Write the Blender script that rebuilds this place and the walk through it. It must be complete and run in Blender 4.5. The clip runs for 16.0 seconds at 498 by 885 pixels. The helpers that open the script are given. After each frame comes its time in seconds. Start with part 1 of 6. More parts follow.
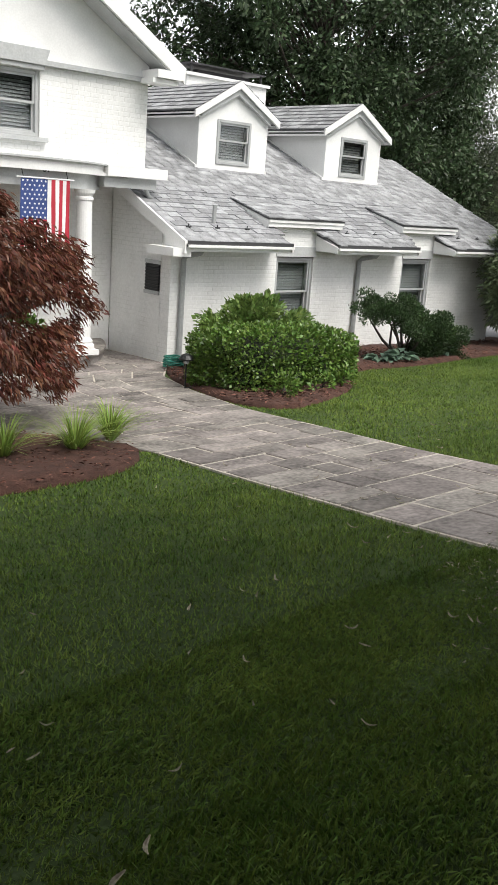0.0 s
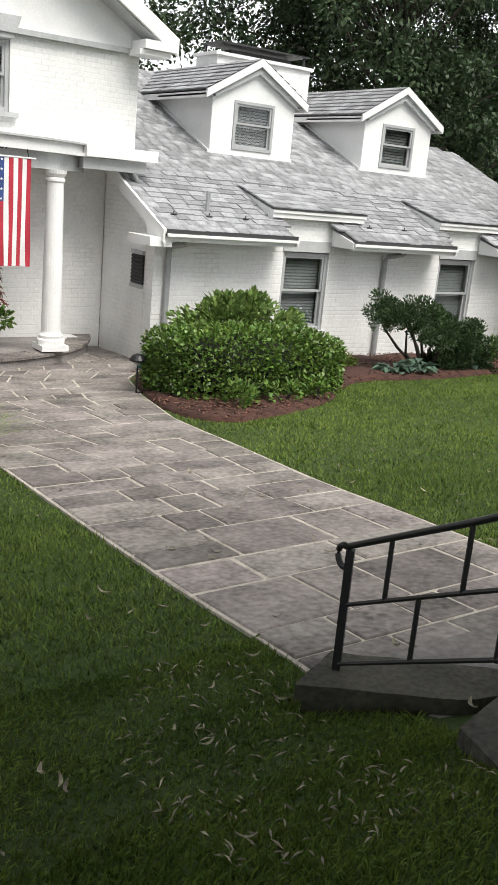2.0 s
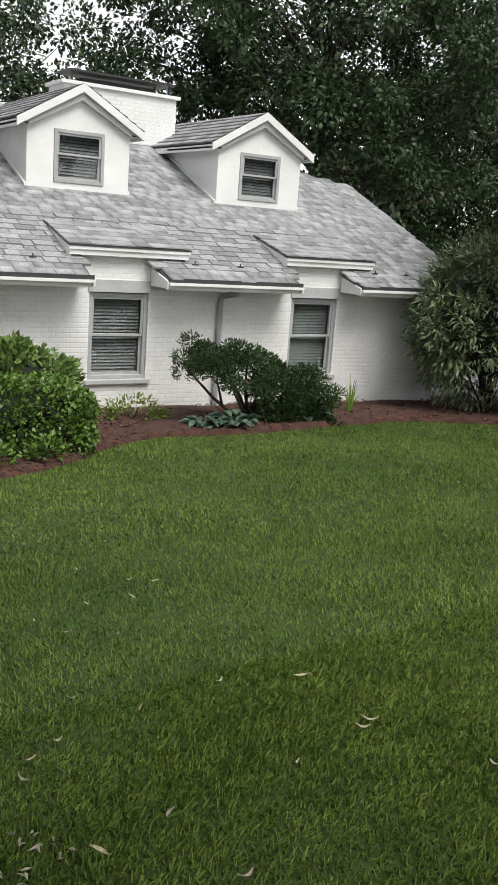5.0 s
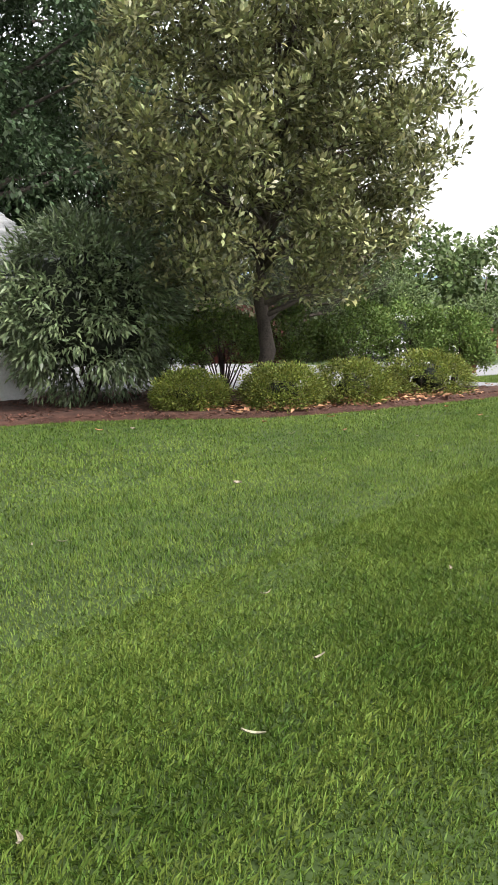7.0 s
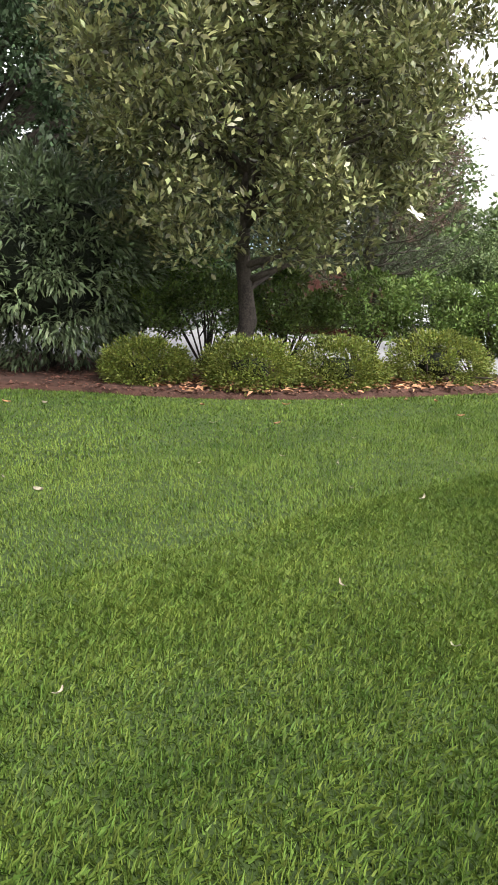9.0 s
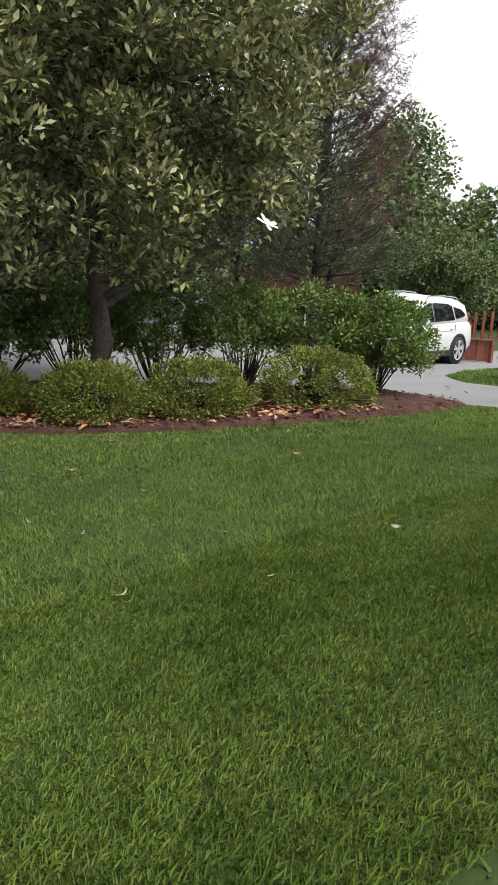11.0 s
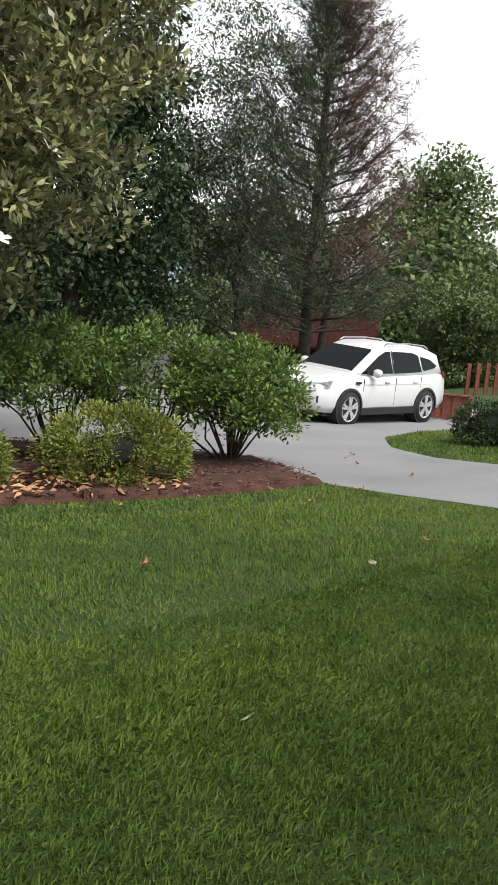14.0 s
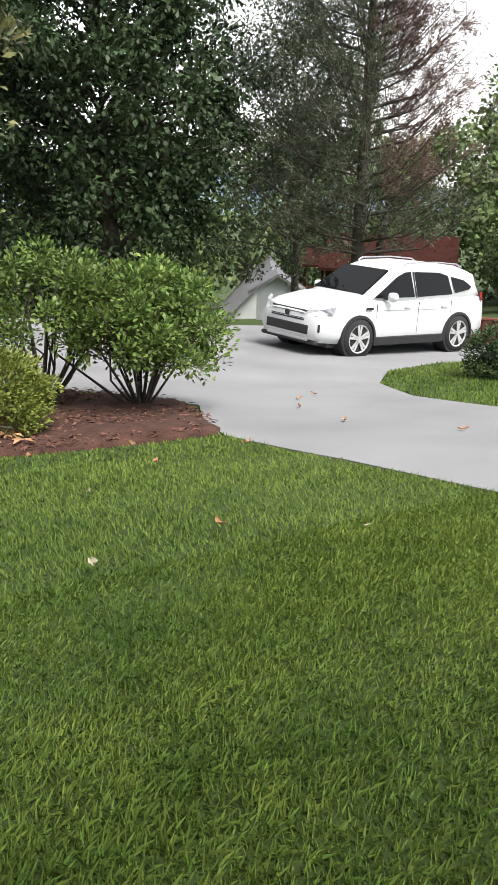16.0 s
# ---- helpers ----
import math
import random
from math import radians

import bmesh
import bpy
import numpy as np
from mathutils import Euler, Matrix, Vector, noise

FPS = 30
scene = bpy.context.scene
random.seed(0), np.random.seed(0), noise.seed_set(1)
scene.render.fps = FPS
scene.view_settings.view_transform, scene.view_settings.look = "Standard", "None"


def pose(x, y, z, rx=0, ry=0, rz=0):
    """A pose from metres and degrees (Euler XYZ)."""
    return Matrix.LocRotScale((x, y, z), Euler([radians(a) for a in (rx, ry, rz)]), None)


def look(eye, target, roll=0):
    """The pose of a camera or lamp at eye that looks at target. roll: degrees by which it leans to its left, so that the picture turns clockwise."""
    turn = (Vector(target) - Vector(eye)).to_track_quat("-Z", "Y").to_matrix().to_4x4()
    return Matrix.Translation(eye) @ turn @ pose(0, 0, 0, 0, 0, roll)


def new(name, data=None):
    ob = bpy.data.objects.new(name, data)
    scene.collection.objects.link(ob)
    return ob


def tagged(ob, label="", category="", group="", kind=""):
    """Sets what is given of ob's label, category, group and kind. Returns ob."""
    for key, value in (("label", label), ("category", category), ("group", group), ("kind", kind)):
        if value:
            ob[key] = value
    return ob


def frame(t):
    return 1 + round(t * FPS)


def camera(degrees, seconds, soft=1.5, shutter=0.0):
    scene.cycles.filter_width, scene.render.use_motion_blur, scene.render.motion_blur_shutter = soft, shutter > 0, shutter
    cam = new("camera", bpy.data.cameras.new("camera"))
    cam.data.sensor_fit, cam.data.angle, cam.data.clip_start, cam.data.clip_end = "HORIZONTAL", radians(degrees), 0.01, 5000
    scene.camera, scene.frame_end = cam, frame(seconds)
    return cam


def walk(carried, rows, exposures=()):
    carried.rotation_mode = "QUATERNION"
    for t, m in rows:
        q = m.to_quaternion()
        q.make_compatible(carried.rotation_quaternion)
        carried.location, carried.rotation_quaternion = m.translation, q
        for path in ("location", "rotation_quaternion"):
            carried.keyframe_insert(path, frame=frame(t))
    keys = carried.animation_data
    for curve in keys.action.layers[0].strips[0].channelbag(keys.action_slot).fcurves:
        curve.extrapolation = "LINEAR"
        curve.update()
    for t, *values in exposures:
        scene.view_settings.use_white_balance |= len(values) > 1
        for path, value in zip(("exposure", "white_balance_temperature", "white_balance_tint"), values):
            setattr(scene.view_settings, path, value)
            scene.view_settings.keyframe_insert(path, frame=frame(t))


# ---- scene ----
cam = camera(30.92, 16.0, soft=0.75)
# seconds, eye, a point looked at, roll
FIRST = [
    (0.0, (0.124, -0.221, 1.841), (1.437, 1.195, 1.319), 4.2),
    (0.5, (0.788, -0.213, 1.823), (1.999, 1.28, 1.27), 5.1),
    (1.0, (1.394, -0.228, 1.808), (2.567, 1.294, 1.254), 7.3),
    (1.5, (1.977, -0.299, 1.822), (3.119, 1.252, 1.283), 6.6),
    (2.0, (2.64, -0.272, 1.75), (3.757, 1.298, 1.215), 5.3),
    (2.5, (3.272, -0.316, 1.713), (4.418, 1.227, 1.159), 3.7),
    (3.0, (3.849, -0.353, 1.696), (4.971, 1.211, 1.153), 5.2),
    (3.2, (4.087, -0.373, 1.692), (5.189, 1.203, 1.142), 4.9),
]
# seconds, eye x y z in metres, turn in degrees
PATH = [
    (5.3, 6.785, -0.698, 1.881, 77.44, -4.05, -32.09),
    (5.5, 7.077, -0.704, 1.887, 78.02, -4.28, -37.53),
    (6.0, 7.873, -0.670, 1.830, 78.07, -3.50, -41.63),
    (6.5, 8.570, -0.638, 1.783, 75.75, -1.49, -43.57),
    (7.0, 9.254, -0.701, 1.764, 77.10, -1.38, -49.50),
    (7.5, 10.023, -0.681, 1.730, 76.03, -5.26, -42.36),
    (8.0, 10.674, -0.800, 1.697, 72.25, -3.12, -43.39),
    (8.5, 11.321, -0.942, 1.687, 75.48, -3.84, -42.59),
    (9.0, 12.031, -0.938, 1.691, 74.55, -3.73, -41.44),
    (9.2, 12.280, -0.945, 1.705, 74.57, -4.05, -42.36),
    (11.3, 14.527, -1.231, 1.969, 74.26, -2.54, -41.80),
    (11.5, 14.811, -1.222, 1.978, 74.58, -2.63, -42.22),
    (12.0, 15.521, -1.110, 1.929, 74.95, -3.31, -41.23),
    (12.5, 16.126, -1.131, 1.871, 73.76, -4.43, -40.80),
    (13.0, 16.847, -1.079, 1.826, 73.75, -5.09, -39.64),
    (13.5, 17.506, -1.079, 1.789, 73.97, -5.59, -39.01),
    (14.0, 18.160, -1.070, 1.772, 76.71, -3.73, -36.91),
    (14.5, 18.867, -0.989, 1.706, 74.84, -1.82, -34.60),
    (15.0, 19.553, -0.946, 1.665, 75.25, -1.72, -34.26),
    (15.5, 20.174, -0.937, 1.623, 74.44, -2.35, -30.39),
    (16.0, 20.833, -0.921, 1.580, 72.01, -0.92, -29.92),
]
EXPOSURES = [(0.0, 0.92), (1.0, 0.85), (2.5, 0.95), (3.2, 0.75), (5.5, 0.65), (6.0, 1.35), (6.5, 1.55), (8.0, 1.65), (9.2, 1.6), (11.3, 0.9), (15.0, 0.9), (15.5, 1.4), (16.0, 1.4)]
walk(cam, [(t, look(eye, aim, roll)) for t, eye, aim, roll in FIRST] + [(t, pose(x, y, z, rx, ry, rz)) for t, x, y, z, rx, ry, rz in PATH], EXPOSURES)

# ---- light: a bright overcast sky ----
SUN_EL, SUN_AZ = radians(58), radians(170)
world = bpy.data.worlds.new("sky")
scene.world = world
world.use_nodes = True
wn, wl = world.node_tree.nodes, world.node_tree.links
wn.clear()
sky = wn.new("ShaderNodeTexSky")
sky.sky_type = "NISHITA"
sky.sun_disc = False
sky.sun_elevation, sky.sun_rotation = SUN_EL, SUN_AZ
sky.air_density, sky.dust_density, sky.ozone_density = 1.0, 0.6, 1.0
soft_sky = wn.new("ShaderNodeHueSaturation")
soft_sky.inputs["Saturation"].default_value = 0.1
back = wn.new("ShaderNodeBackground")
back.inputs["Strength"].default_value = 0.122
wout = wn.new("ShaderNodeOutputWorld")
wl.new(sky.outputs[0], soft_sky.inputs["Color"])
wl.new(soft_sky.outputs[0], back.inputs["Color"])
wl.new(back.outputs[0], wout.inputs["Surface"])
sun_data = bpy.data.lights.new("sun", "SUN")
sun_data.energy, sun_data.angle, sun_data.color = 2.3, radians(34), (1.0, 0.96, 0.9)
sun = new("sun", sun_data)
sun_dir = Vector((math.sin(SUN_AZ) * math.cos(SUN_EL), math.cos(SUN_AZ) * math.cos(SUN_EL), math.sin(SUN_EL)))
sun.matrix_world = look(sun_dir * 60, (0, 0, 0))

rng = np.random.default_rng(7)


# ---- materials ----
def material(name, base, rough=0.7, var=0.15, scale=6.0, fine=60.0, bump=0.15, bump_dist=0.01, metallic=0.0, second=None, spec=0.4, rand=0.0, island=0.0, sheen=0.0, transmit=0.0, hue=0.0):
    """A principled surface whose colour varies at two scales, with fine relief."""
    m = bpy.data.materials.new(name)
    m.use_nodes = True
    n, l = m.node_tree.nodes, m.node_tree.links
    b = n["Principled BSDF"]
    tex = n.new("ShaderNodeTexCoord")
    big, small = n.new("ShaderNodeTexNoise"), n.new("ShaderNodeTexNoise")
    big.inputs["Scale"].default_value, small.inputs["Scale"].default_value = scale, fine
    big.inputs["Detail"].default_value = 4
    for t in (big, small):
        l.new(tex.outputs["Object"], t.inputs["Vector"])
    mix = n.new("ShaderNodeMix")
    mix.data_type = "RGBA"
    dark = tuple(c * (1 - 2.2 * var) for c in base)
    light = tuple(min(1, c * (1 + 1.6 * var)) for c in base)
    if second:
        dark = second
    mix.inputs["A"].default_value, mix.inputs["B"].default_value = (*dark, 1), (*light, 1)
    ramp = n.new("ShaderNodeMapRange")
    ramp.inputs["From Min"].default_value, ramp.inputs["From Max"].default_value = 0.33, 0.67
    add = n.new("ShaderNodeMath")
    add.operation = "MULTIPLY_ADD"
    add.inputs[1].default_value = 0.45
    l.new(small.outputs["Fac"], add.inputs[0])
    sub = n.new("ShaderNodeMath")
    sub.operation = "MULTIPLY"
    sub.inputs[1].default_value = 0.55
    l.new(big.outputs["Fac"], sub.inputs[0])
    l.new(sub.outputs[0], add.inputs[2])
    fac = add.outputs[0]
    l.new(fac, ramp.inputs["Value"])
    last = ramp.outputs[0]
    l.new(last, mix.inputs["Factor"])
    colour = mix.outputs["Result"]
    if rand or island:
        src = n.new("ShaderNodeObjectInfo").outputs["Random"] if rand else n.new("ShaderNodeNewGeometry").outputs["Random Per Island"]
        amount = rand or island
        val = n.new("ShaderNodeMapRange")
        val.inputs["To Min"].default_value, val.inputs["To Max"].default_value = 1 - amount, 1 + amount
        l.new(src, val.inputs["Value"])
        hsv = n.new("ShaderNodeHueSaturation")
        l.new(val.outputs[0], hsv.inputs["Value"])
        if hue:
            hr = n.new("ShaderNodeMapRange")
            hr.inputs["To Min"].default_value, hr.inputs["To Max"].default_value = 0.5 - hue, 0.5 + hue
            wob = n.new("ShaderNodeMath")
            wob.operation = "FRACT"
            mul = n.new("ShaderNodeMath")
            mul.operation = "MULTIPLY"
            mul.inputs[1].default_value = 7.31
            l.new(src, mul.inputs[0])
            l.new(mul.outputs[0], wob.inputs[0])
            l.new(wob.outputs[0], hr.inputs["Value"])
            l.new(hr.outputs[0], hsv.inputs["Hue"])
        l.new(colour, hsv.inputs["Color"])
        colour = hsv.outputs[0]
    l.new(colour, b.inputs["Base Color"])
    b.inputs["Roughness"].default_value = rough
    b.inputs["Metallic"].default_value = metallic
    b.inputs["Specular IOR Level"].default_value = spec
    if bump:
        bp = n.new("ShaderNodeBump")
        bp.inputs["Strength"].default_value, bp.inputs["Distance"].default_value = bump, bump_dist
        l.new(fac, bp.inputs["Height"])
        l.new(bp.outputs[0], b.inputs["Normal"])
    if transmit:
        tr = n.new("ShaderNodeBsdfTranslucent")
        l.new(colour, tr.inputs["Color"])
        ms = n.new("ShaderNodeMixShader")
        ms.inputs[0].default_value = transmit
        l.new(b.outputs[0], ms.inputs[1])
        l.new(tr.outputs[0], ms.inputs[2])
        l.new(ms.outputs[0], n["Material Output"].inputs["Surface"])
    return m


def brick_material(name, base, mortar_dark):
    """White-painted brickwork: courses as shallow relief with a slightly dirty joint."""
    m = material(name, base, 0.75, 0.05, 1.2, 25.0, 0.0)
    n, l = m.node_tree.nodes, m.node_tree.links
    b = n["Principled BSDF"]
    tex = n.new("ShaderNodeTexCoord")
    sep, com = n.new("ShaderNodeSeparateXYZ"), n.new("ShaderNodeCombineXYZ")
    plus = n.new("ShaderNodeMath")
    l.new(tex.outputs["Object"], sep.inputs[0])
    l.new(sep.outputs["X"], plus.inputs[0])
    l.new(sep.outputs["Y"], plus.inputs[1])
    l.new(plus.outputs[0], com.inputs["X"])
    l.new(sep.outputs["Z"], com.inputs["Y"])
    bt = n.new("ShaderNodeTexBrick")
    bt.inputs["Scale"].default_value = 1.0
    bt.inputs["Brick Width"].default_value, bt.inputs["Row Height"].default_value = 0.21, 0.072
    bt.inputs["Mortar Size"].default_value, bt.inputs["Mortar Smooth"].default_value = 0.008, 0.3
    bt.inputs["Color1"].default_value, bt.inputs["Color2"].default_value, bt.inputs["Mortar"].default_value = (1, 1, 1, 1), (0.94, 0.94, 0.94, 1), (0.86, 0.86, 0.845, 1)
    l.new(com.outputs[0], bt.inputs["Vector"])
    # joints only show in patches, as paint fills the rest
    patch = n.new("ShaderNodeTexNoise")
    patch.inputs["Scale"].default_value = 2.3
    patch.inputs["Detail"].default_value = 3
    l.new(tex.outputs["Object"], patch.inputs["Vector"])
    pr = n.new("ShaderNodeMapRange")
    pr.inputs["From Min"].default_value, pr.inputs["From Max"].default_value = 0.42, 0.66
    l.new(patch.outputs["Fac"], pr.inputs["Value"])
    mul = n.new("ShaderNodeMix")
    mul.data_type, mul.blend_type = "RGBA", "MULTIPLY"
    l.new(pr.outputs[0], mul.inputs["Factor"])
    old = b.inputs["Base Color"].links[0].from_socket
    l.new(old, mul.inputs["A"])
    l.new(bt.outputs["Color"], mul.inputs["B"])
    l.new(mul.outputs["Result"], b.inputs["Base Color"])
    bp = n.new("ShaderNodeBump")
    bp.inputs["Strength"].default_value, bp.inputs["Distance"].default_value = 0.5, 0.012
    inv = n.new("ShaderNodeMath")
    inv.operation = "MULTIPLY_ADD"
    inv.inputs[1].default_value, inv.inputs[2].default_value = -1, 1
    l.new(bt.outputs["Fac"], inv.inputs[0])
    addn = n.new("ShaderNodeMath")
    addn.operation = "MULTIPLY_ADD"
    addn.inputs[1].default_value = 0.6
    l.new(patch.outputs["Fac"], addn.inputs[0])
    l.new(inv.outputs[0], addn.inputs[2])
    l.new(addn.outputs[0], bp.inputs["Height"])
    l.new(bp.outputs[0], b.inputs["Normal"])
    return m


def glass_material(name):
    m = bpy.data.materials.new(name)
    m.use_nodes = True
    b = m.node_tree.nodes["Principled BSDF"]
    b.inputs["Base Color"].default_value = (0.8, 0.85, 0.85, 1)
    b.inputs["Roughness"].default_value = 0.03
    b.inputs["Transmission Weight"].default_value = 1.0
    b.inputs["IOR"].default_value = 1.45
    return m


WHITE_BRICK = brick_material("white_brick", (0.8, 0.8, 0.785), 0.5)
WHITE = material("white_paint", (0.8, 0.8, 0.79), 0.55, 0.04, 2.0, 40.0, 0.05)
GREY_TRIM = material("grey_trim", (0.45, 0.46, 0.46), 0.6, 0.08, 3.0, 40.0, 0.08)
FRAME = material("window_frame_paint", (0.4, 0.41, 0.41), 0.5, 0.08, 4.0, 60.0, 0.05)
GLASS = glass_material("window_glass")
BLIND = material("blind_slat", (0.15, 0.155, 0.155), 0.6, 0.08, 4.0, 30.0, 0.05)
# near-black that stands for unlit rooms and shaded openings
SHADE_BLACK = material("painted_shade", (0.03, 0.03, 0.032), 0.9, 0.1)
SLATE = material("slate", (0.3, 0.305, 0.315), 0.6, 0.18, 5.0, 45.0, 0.6, 0.006, rand=0.3, hue=0.02)
SLATE_FIELD = material("slate_field", (0.3, 0.305, 0.315), 0.6, 0.18, 5.0, 45.0, 0.6, 0.006, island=0.3, hue=0.02)
SLATE_BED = material("roof_underlay", (0.1, 0.1, 0.105), 0.9, 0.1)
METAL_DARK = material("dark_gutter_line", (0.04, 0.04, 0.042), 0.5, 0.1)
PIPE = material("downpipe_grey", (0.32, 0.33, 0.33), 0.45, 0.08)
IRON = material("black_iron", (0.012, 0.012, 0.013), 0.42, 0.15, 8.0, 90.0, 0.25, 0.003)
FLAG_RED = material("flag_red", (0.42, 0.03, 0.05), 0.8, 0.1, 5.0, 200.0, 0.1)
FLAG_WHITE = material("flag_white", (0.75, 0.75, 0.75), 0.8, 0.05, 5.0, 200.0, 0.1)
FLAG_BLUE = material("flag_blue", (0.04, 0.07, 0.22), 0.8, 0.1, 5.0, 200.0, 0.1)
TERRACE = material("porch_stone", (0.27, 0.25, 0.24), 0.8, 0.18, 3.0, 35.0, 0.4, 0.006)
FLAGSTONE = material("flagstone", (0.22, 0.198, 0.182), 0.75, 0.3, 2.6, 24.0, 0.6, 0.01, rand=0.28, hue=0.02)
JOINT = material("sandy_joint", (0.46, 0.42, 0.36), 0.95, 0.2, 8.0, 70.0, 0.5, 0.006)
STEP_STONE = material("mossy_step_stone", (0.055, 0.053, 0.04), 0.85, 0.3, 4.0, 40.0, 0.6, 0.012)
# green soil, darkened to stand for the shade in gaps between blades
SOIL = material("lawn_soil", (0.03, 0.05, 0.01), 0.95, 0.3, 0.8, 30.0, 0.6, 0.02, second=(0.02, 0.036, 0.006))
GRASS = material("grass_blade", (0.11, 0.153, 0.03), 0.5, 0.25, 0.35, 3.0, 0.0, spec=0.15, island=0.45, hue=0.02, transmit=0.22, second=(0.058, 0.105, 0.018))
MULCH = material("red_mulch", (0.06, 0.028, 0.02), 0.95, 0.35, 6.0, 60.0, 0.9, 0.03, second=(0.03, 0.014, 0.01))
CHIP = material("mulch_chip", (0.12, 0.055, 0.038), 0.9, 0.2, 9.0, 60.0, 0.3, island=0.55, hue=0.01)
STRAW = material("dry_leaf_litter", (0.42, 0.22, 0.12), 0.8, 0.2, 9.0, 60.0, 0.2, island=0.4, hue=0.01)
ASPHALT = material("pale_asphalt", (0.235, 0.235, 0.245), 0.88, 0.1, 0.7, 120.0, 0.5, 0.005)
BARK = material("bark", (0.075, 0.06, 0.05), 0.9, 0.3, 5.0, 40.0, 0.8, 0.02)
TWIG = material("twig", (0.05, 0.04, 0.034), 0.9, 0.2)
# near-black: the shade deep inside shrubs, put into the colour
CORE = material("inner_shade_black", (0.012, 0.016, 0.008), 0.95, 0.3, 8.0, 60.0, 0.8, 0.05)


def leaf_material(name, base, amount=0.45, rough=0.45, spec=0.25, hue=0.02, transmit=0.2):
    return material(name, base, rough, 0.2, 1.3, 14.0, 0.0, island=amount, spec=spec, hue=hue, transmit=transmit)


OAK_LEAF = leaf_material("dark_oak_leaf", (0.052, 0.082, 0.038), 0.6)
MAG_LEAF = leaf_material("magnolia_leaf", (0.22, 0.23, 0.1), 0.75, 0.35, 0.45, 0.03, 0.15)
RHODO_LEAF = leaf_material("rhododendron_leaf", (0.14, 0.185, 0.09), 0.5, 0.38, 0.5)
AZALEA_LEAF = leaf_material("azalea_leaf", (0.18, 0.215, 0.045), 0.5, 0.5, 0.3, 0.03)
HOLLY_LEAF = leaf_material("clipped_hedge_leaf", (0.11, 0.19, 0.035), 0.5, 0.4, 0.4)
HYDRANGEA_LEAF = leaf_material("hydrangea_leaf", (0.17, 0.26, 0.07), 0.45, 0.5, 0.3)
YEW_LEAF = leaf_material("yew_leaf", (0.045, 0.08, 0.03), 0.5, 0.45)
HOSTA_LEAF = leaf_material("hosta_leaf", (0.16, 0.25, 0.18), 0.35, 0.5, 0.3)
PRIVET_LEAF = leaf_material("privet_leaf", (0.12, 0.18, 0.045), 0.5, 0.45)
MAPLE_LEAF = leaf_material("red_maple_leaf", (0.13, 0.046, 0.026), 0.5, 0.5, 0.3, 0.02)
LIRIOPE = leaf_material("grassy_blade", (0.2, 0.28, 0.06), 0.35, 0.5, 0.3)
PINE_NEEDLE = leaf_material("pine_needle", (0.085, 0.1, 0.062), 0.4, 0.6, 0.2)
PINE_BROWN = leaf_material("brown_pine_needle", (0.15, 0.1, 0.08), 0.4, 0.7, 0.2)
WILLOW_LEAF = leaf_material("grey_green_leaf", (0.1, 0.125, 0.075), 0.5, 0.5, 0.3)
WOOD_LEAF = leaf_material("woodland_leaf", (0.11, 0.155, 0.055), 0.5, 0.5, 0.3)
PETAL = material("white_petal", (0.8, 0.79, 0.72), 0.6, 0.04, 4.0, 40.0, 0.0)


# ---- building blocks ----
def link_mesh(name, bm, mat, parent=None, label="", smooth=False, bevel=0.0):
    me = bpy.data.meshes.new(name)
    if bevel:
        bmesh.ops.bevel(bm, geom=[e for e in bm.edges if e.is_boundary is False], offset=bevel, segments=1, affect="EDGES", clamp_overlap=True)
    bmesh.ops.recalc_face_normals(bm, faces=bm.faces)
    bm.to_mesh(me)
    bm.free()
    if smooth:
        me.polygons.foreach_set("use_smooth", [True] * len(me.polygons))
    me.materials.append(mat)
    ob = new(name, me)
    if parent:
        ob.parent = parent
    if label:
        tagged(ob, label)
    return ob


def part(name, bm, mat, parent, label="", smooth=False, bevel=0.0):
    return link_mesh(name, bm, mat, parent, label, smooth, bevel)


def box_in(bm, x0, x1, y0, y1, z0, z1):
    v = [bm.verts.new(p) for p in ((x0, y0, z0), (x1, y0, z0), (x1, y1, z0), (x0, y1, z0), (x0, y0, z1), (x1, y0, z1), (x1, y1, z1), (x0, y1, z1))]
    for f in ((3, 2, 1, 0), (4, 5, 6, 7), (0, 1, 5, 4), (1, 2, 6, 5), (2, 3, 7, 6), (3, 0, 4, 7)):
        bm.faces.new([v[i] for i in f])
    return bm


def box(x0, x1, y0, y1, z0, z1):
    return box_in(bmesh.new(), x0, x1, y0, y1, z0, z1)


def prism(points, vec):
    """A solid swept from a polygon of 3D points along vec."""
    bm = bmesh.new()
    a = [bm.verts.new(p) for p in points]
    b = [bm.verts.new(Vector(p) + Vector(vec)) for p in points]
    bm.faces.new(a[::-1])
    bm.faces.new(b)
    for i in range(len(a)):
        j = (i + 1) % len(a)
        bm.faces.new((a[i], a[j], b[j], b[i]))
    return bm


def tube_in(bm, pts, radii, sides=8):
    """A tapered tube through points."""
    rings = []
    pts = [Vector(p) for p in pts]
    for i, p in enumerate(pts):
        d = (pts[min(i + 1, len(pts) - 1)] - pts[max(i - 1, 0)]).normalized()
        q = d.to_track_quat("Z", "Y")
        rings.append([bm.verts.new(p + q @ Vector((radii[i] * math.cos(2 * math.pi * k / sides), radii[i] * math.sin(2 * math.pi * k / sides), 0))) for k in range(sides)])
    for a, b in zip(rings, rings[1:]):
        for k in range(sides):
            bm.faces.new((a[k], a[(k + 1) % sides], b[(k + 1) % sides], b[k]))
    bm.faces.new(rings[0][::-1])
    bm.faces.new(rings[-1])
    return bm


def tube(pts, radii, sides=8):
    return tube_in(bmesh.new(), pts, radii, sides)


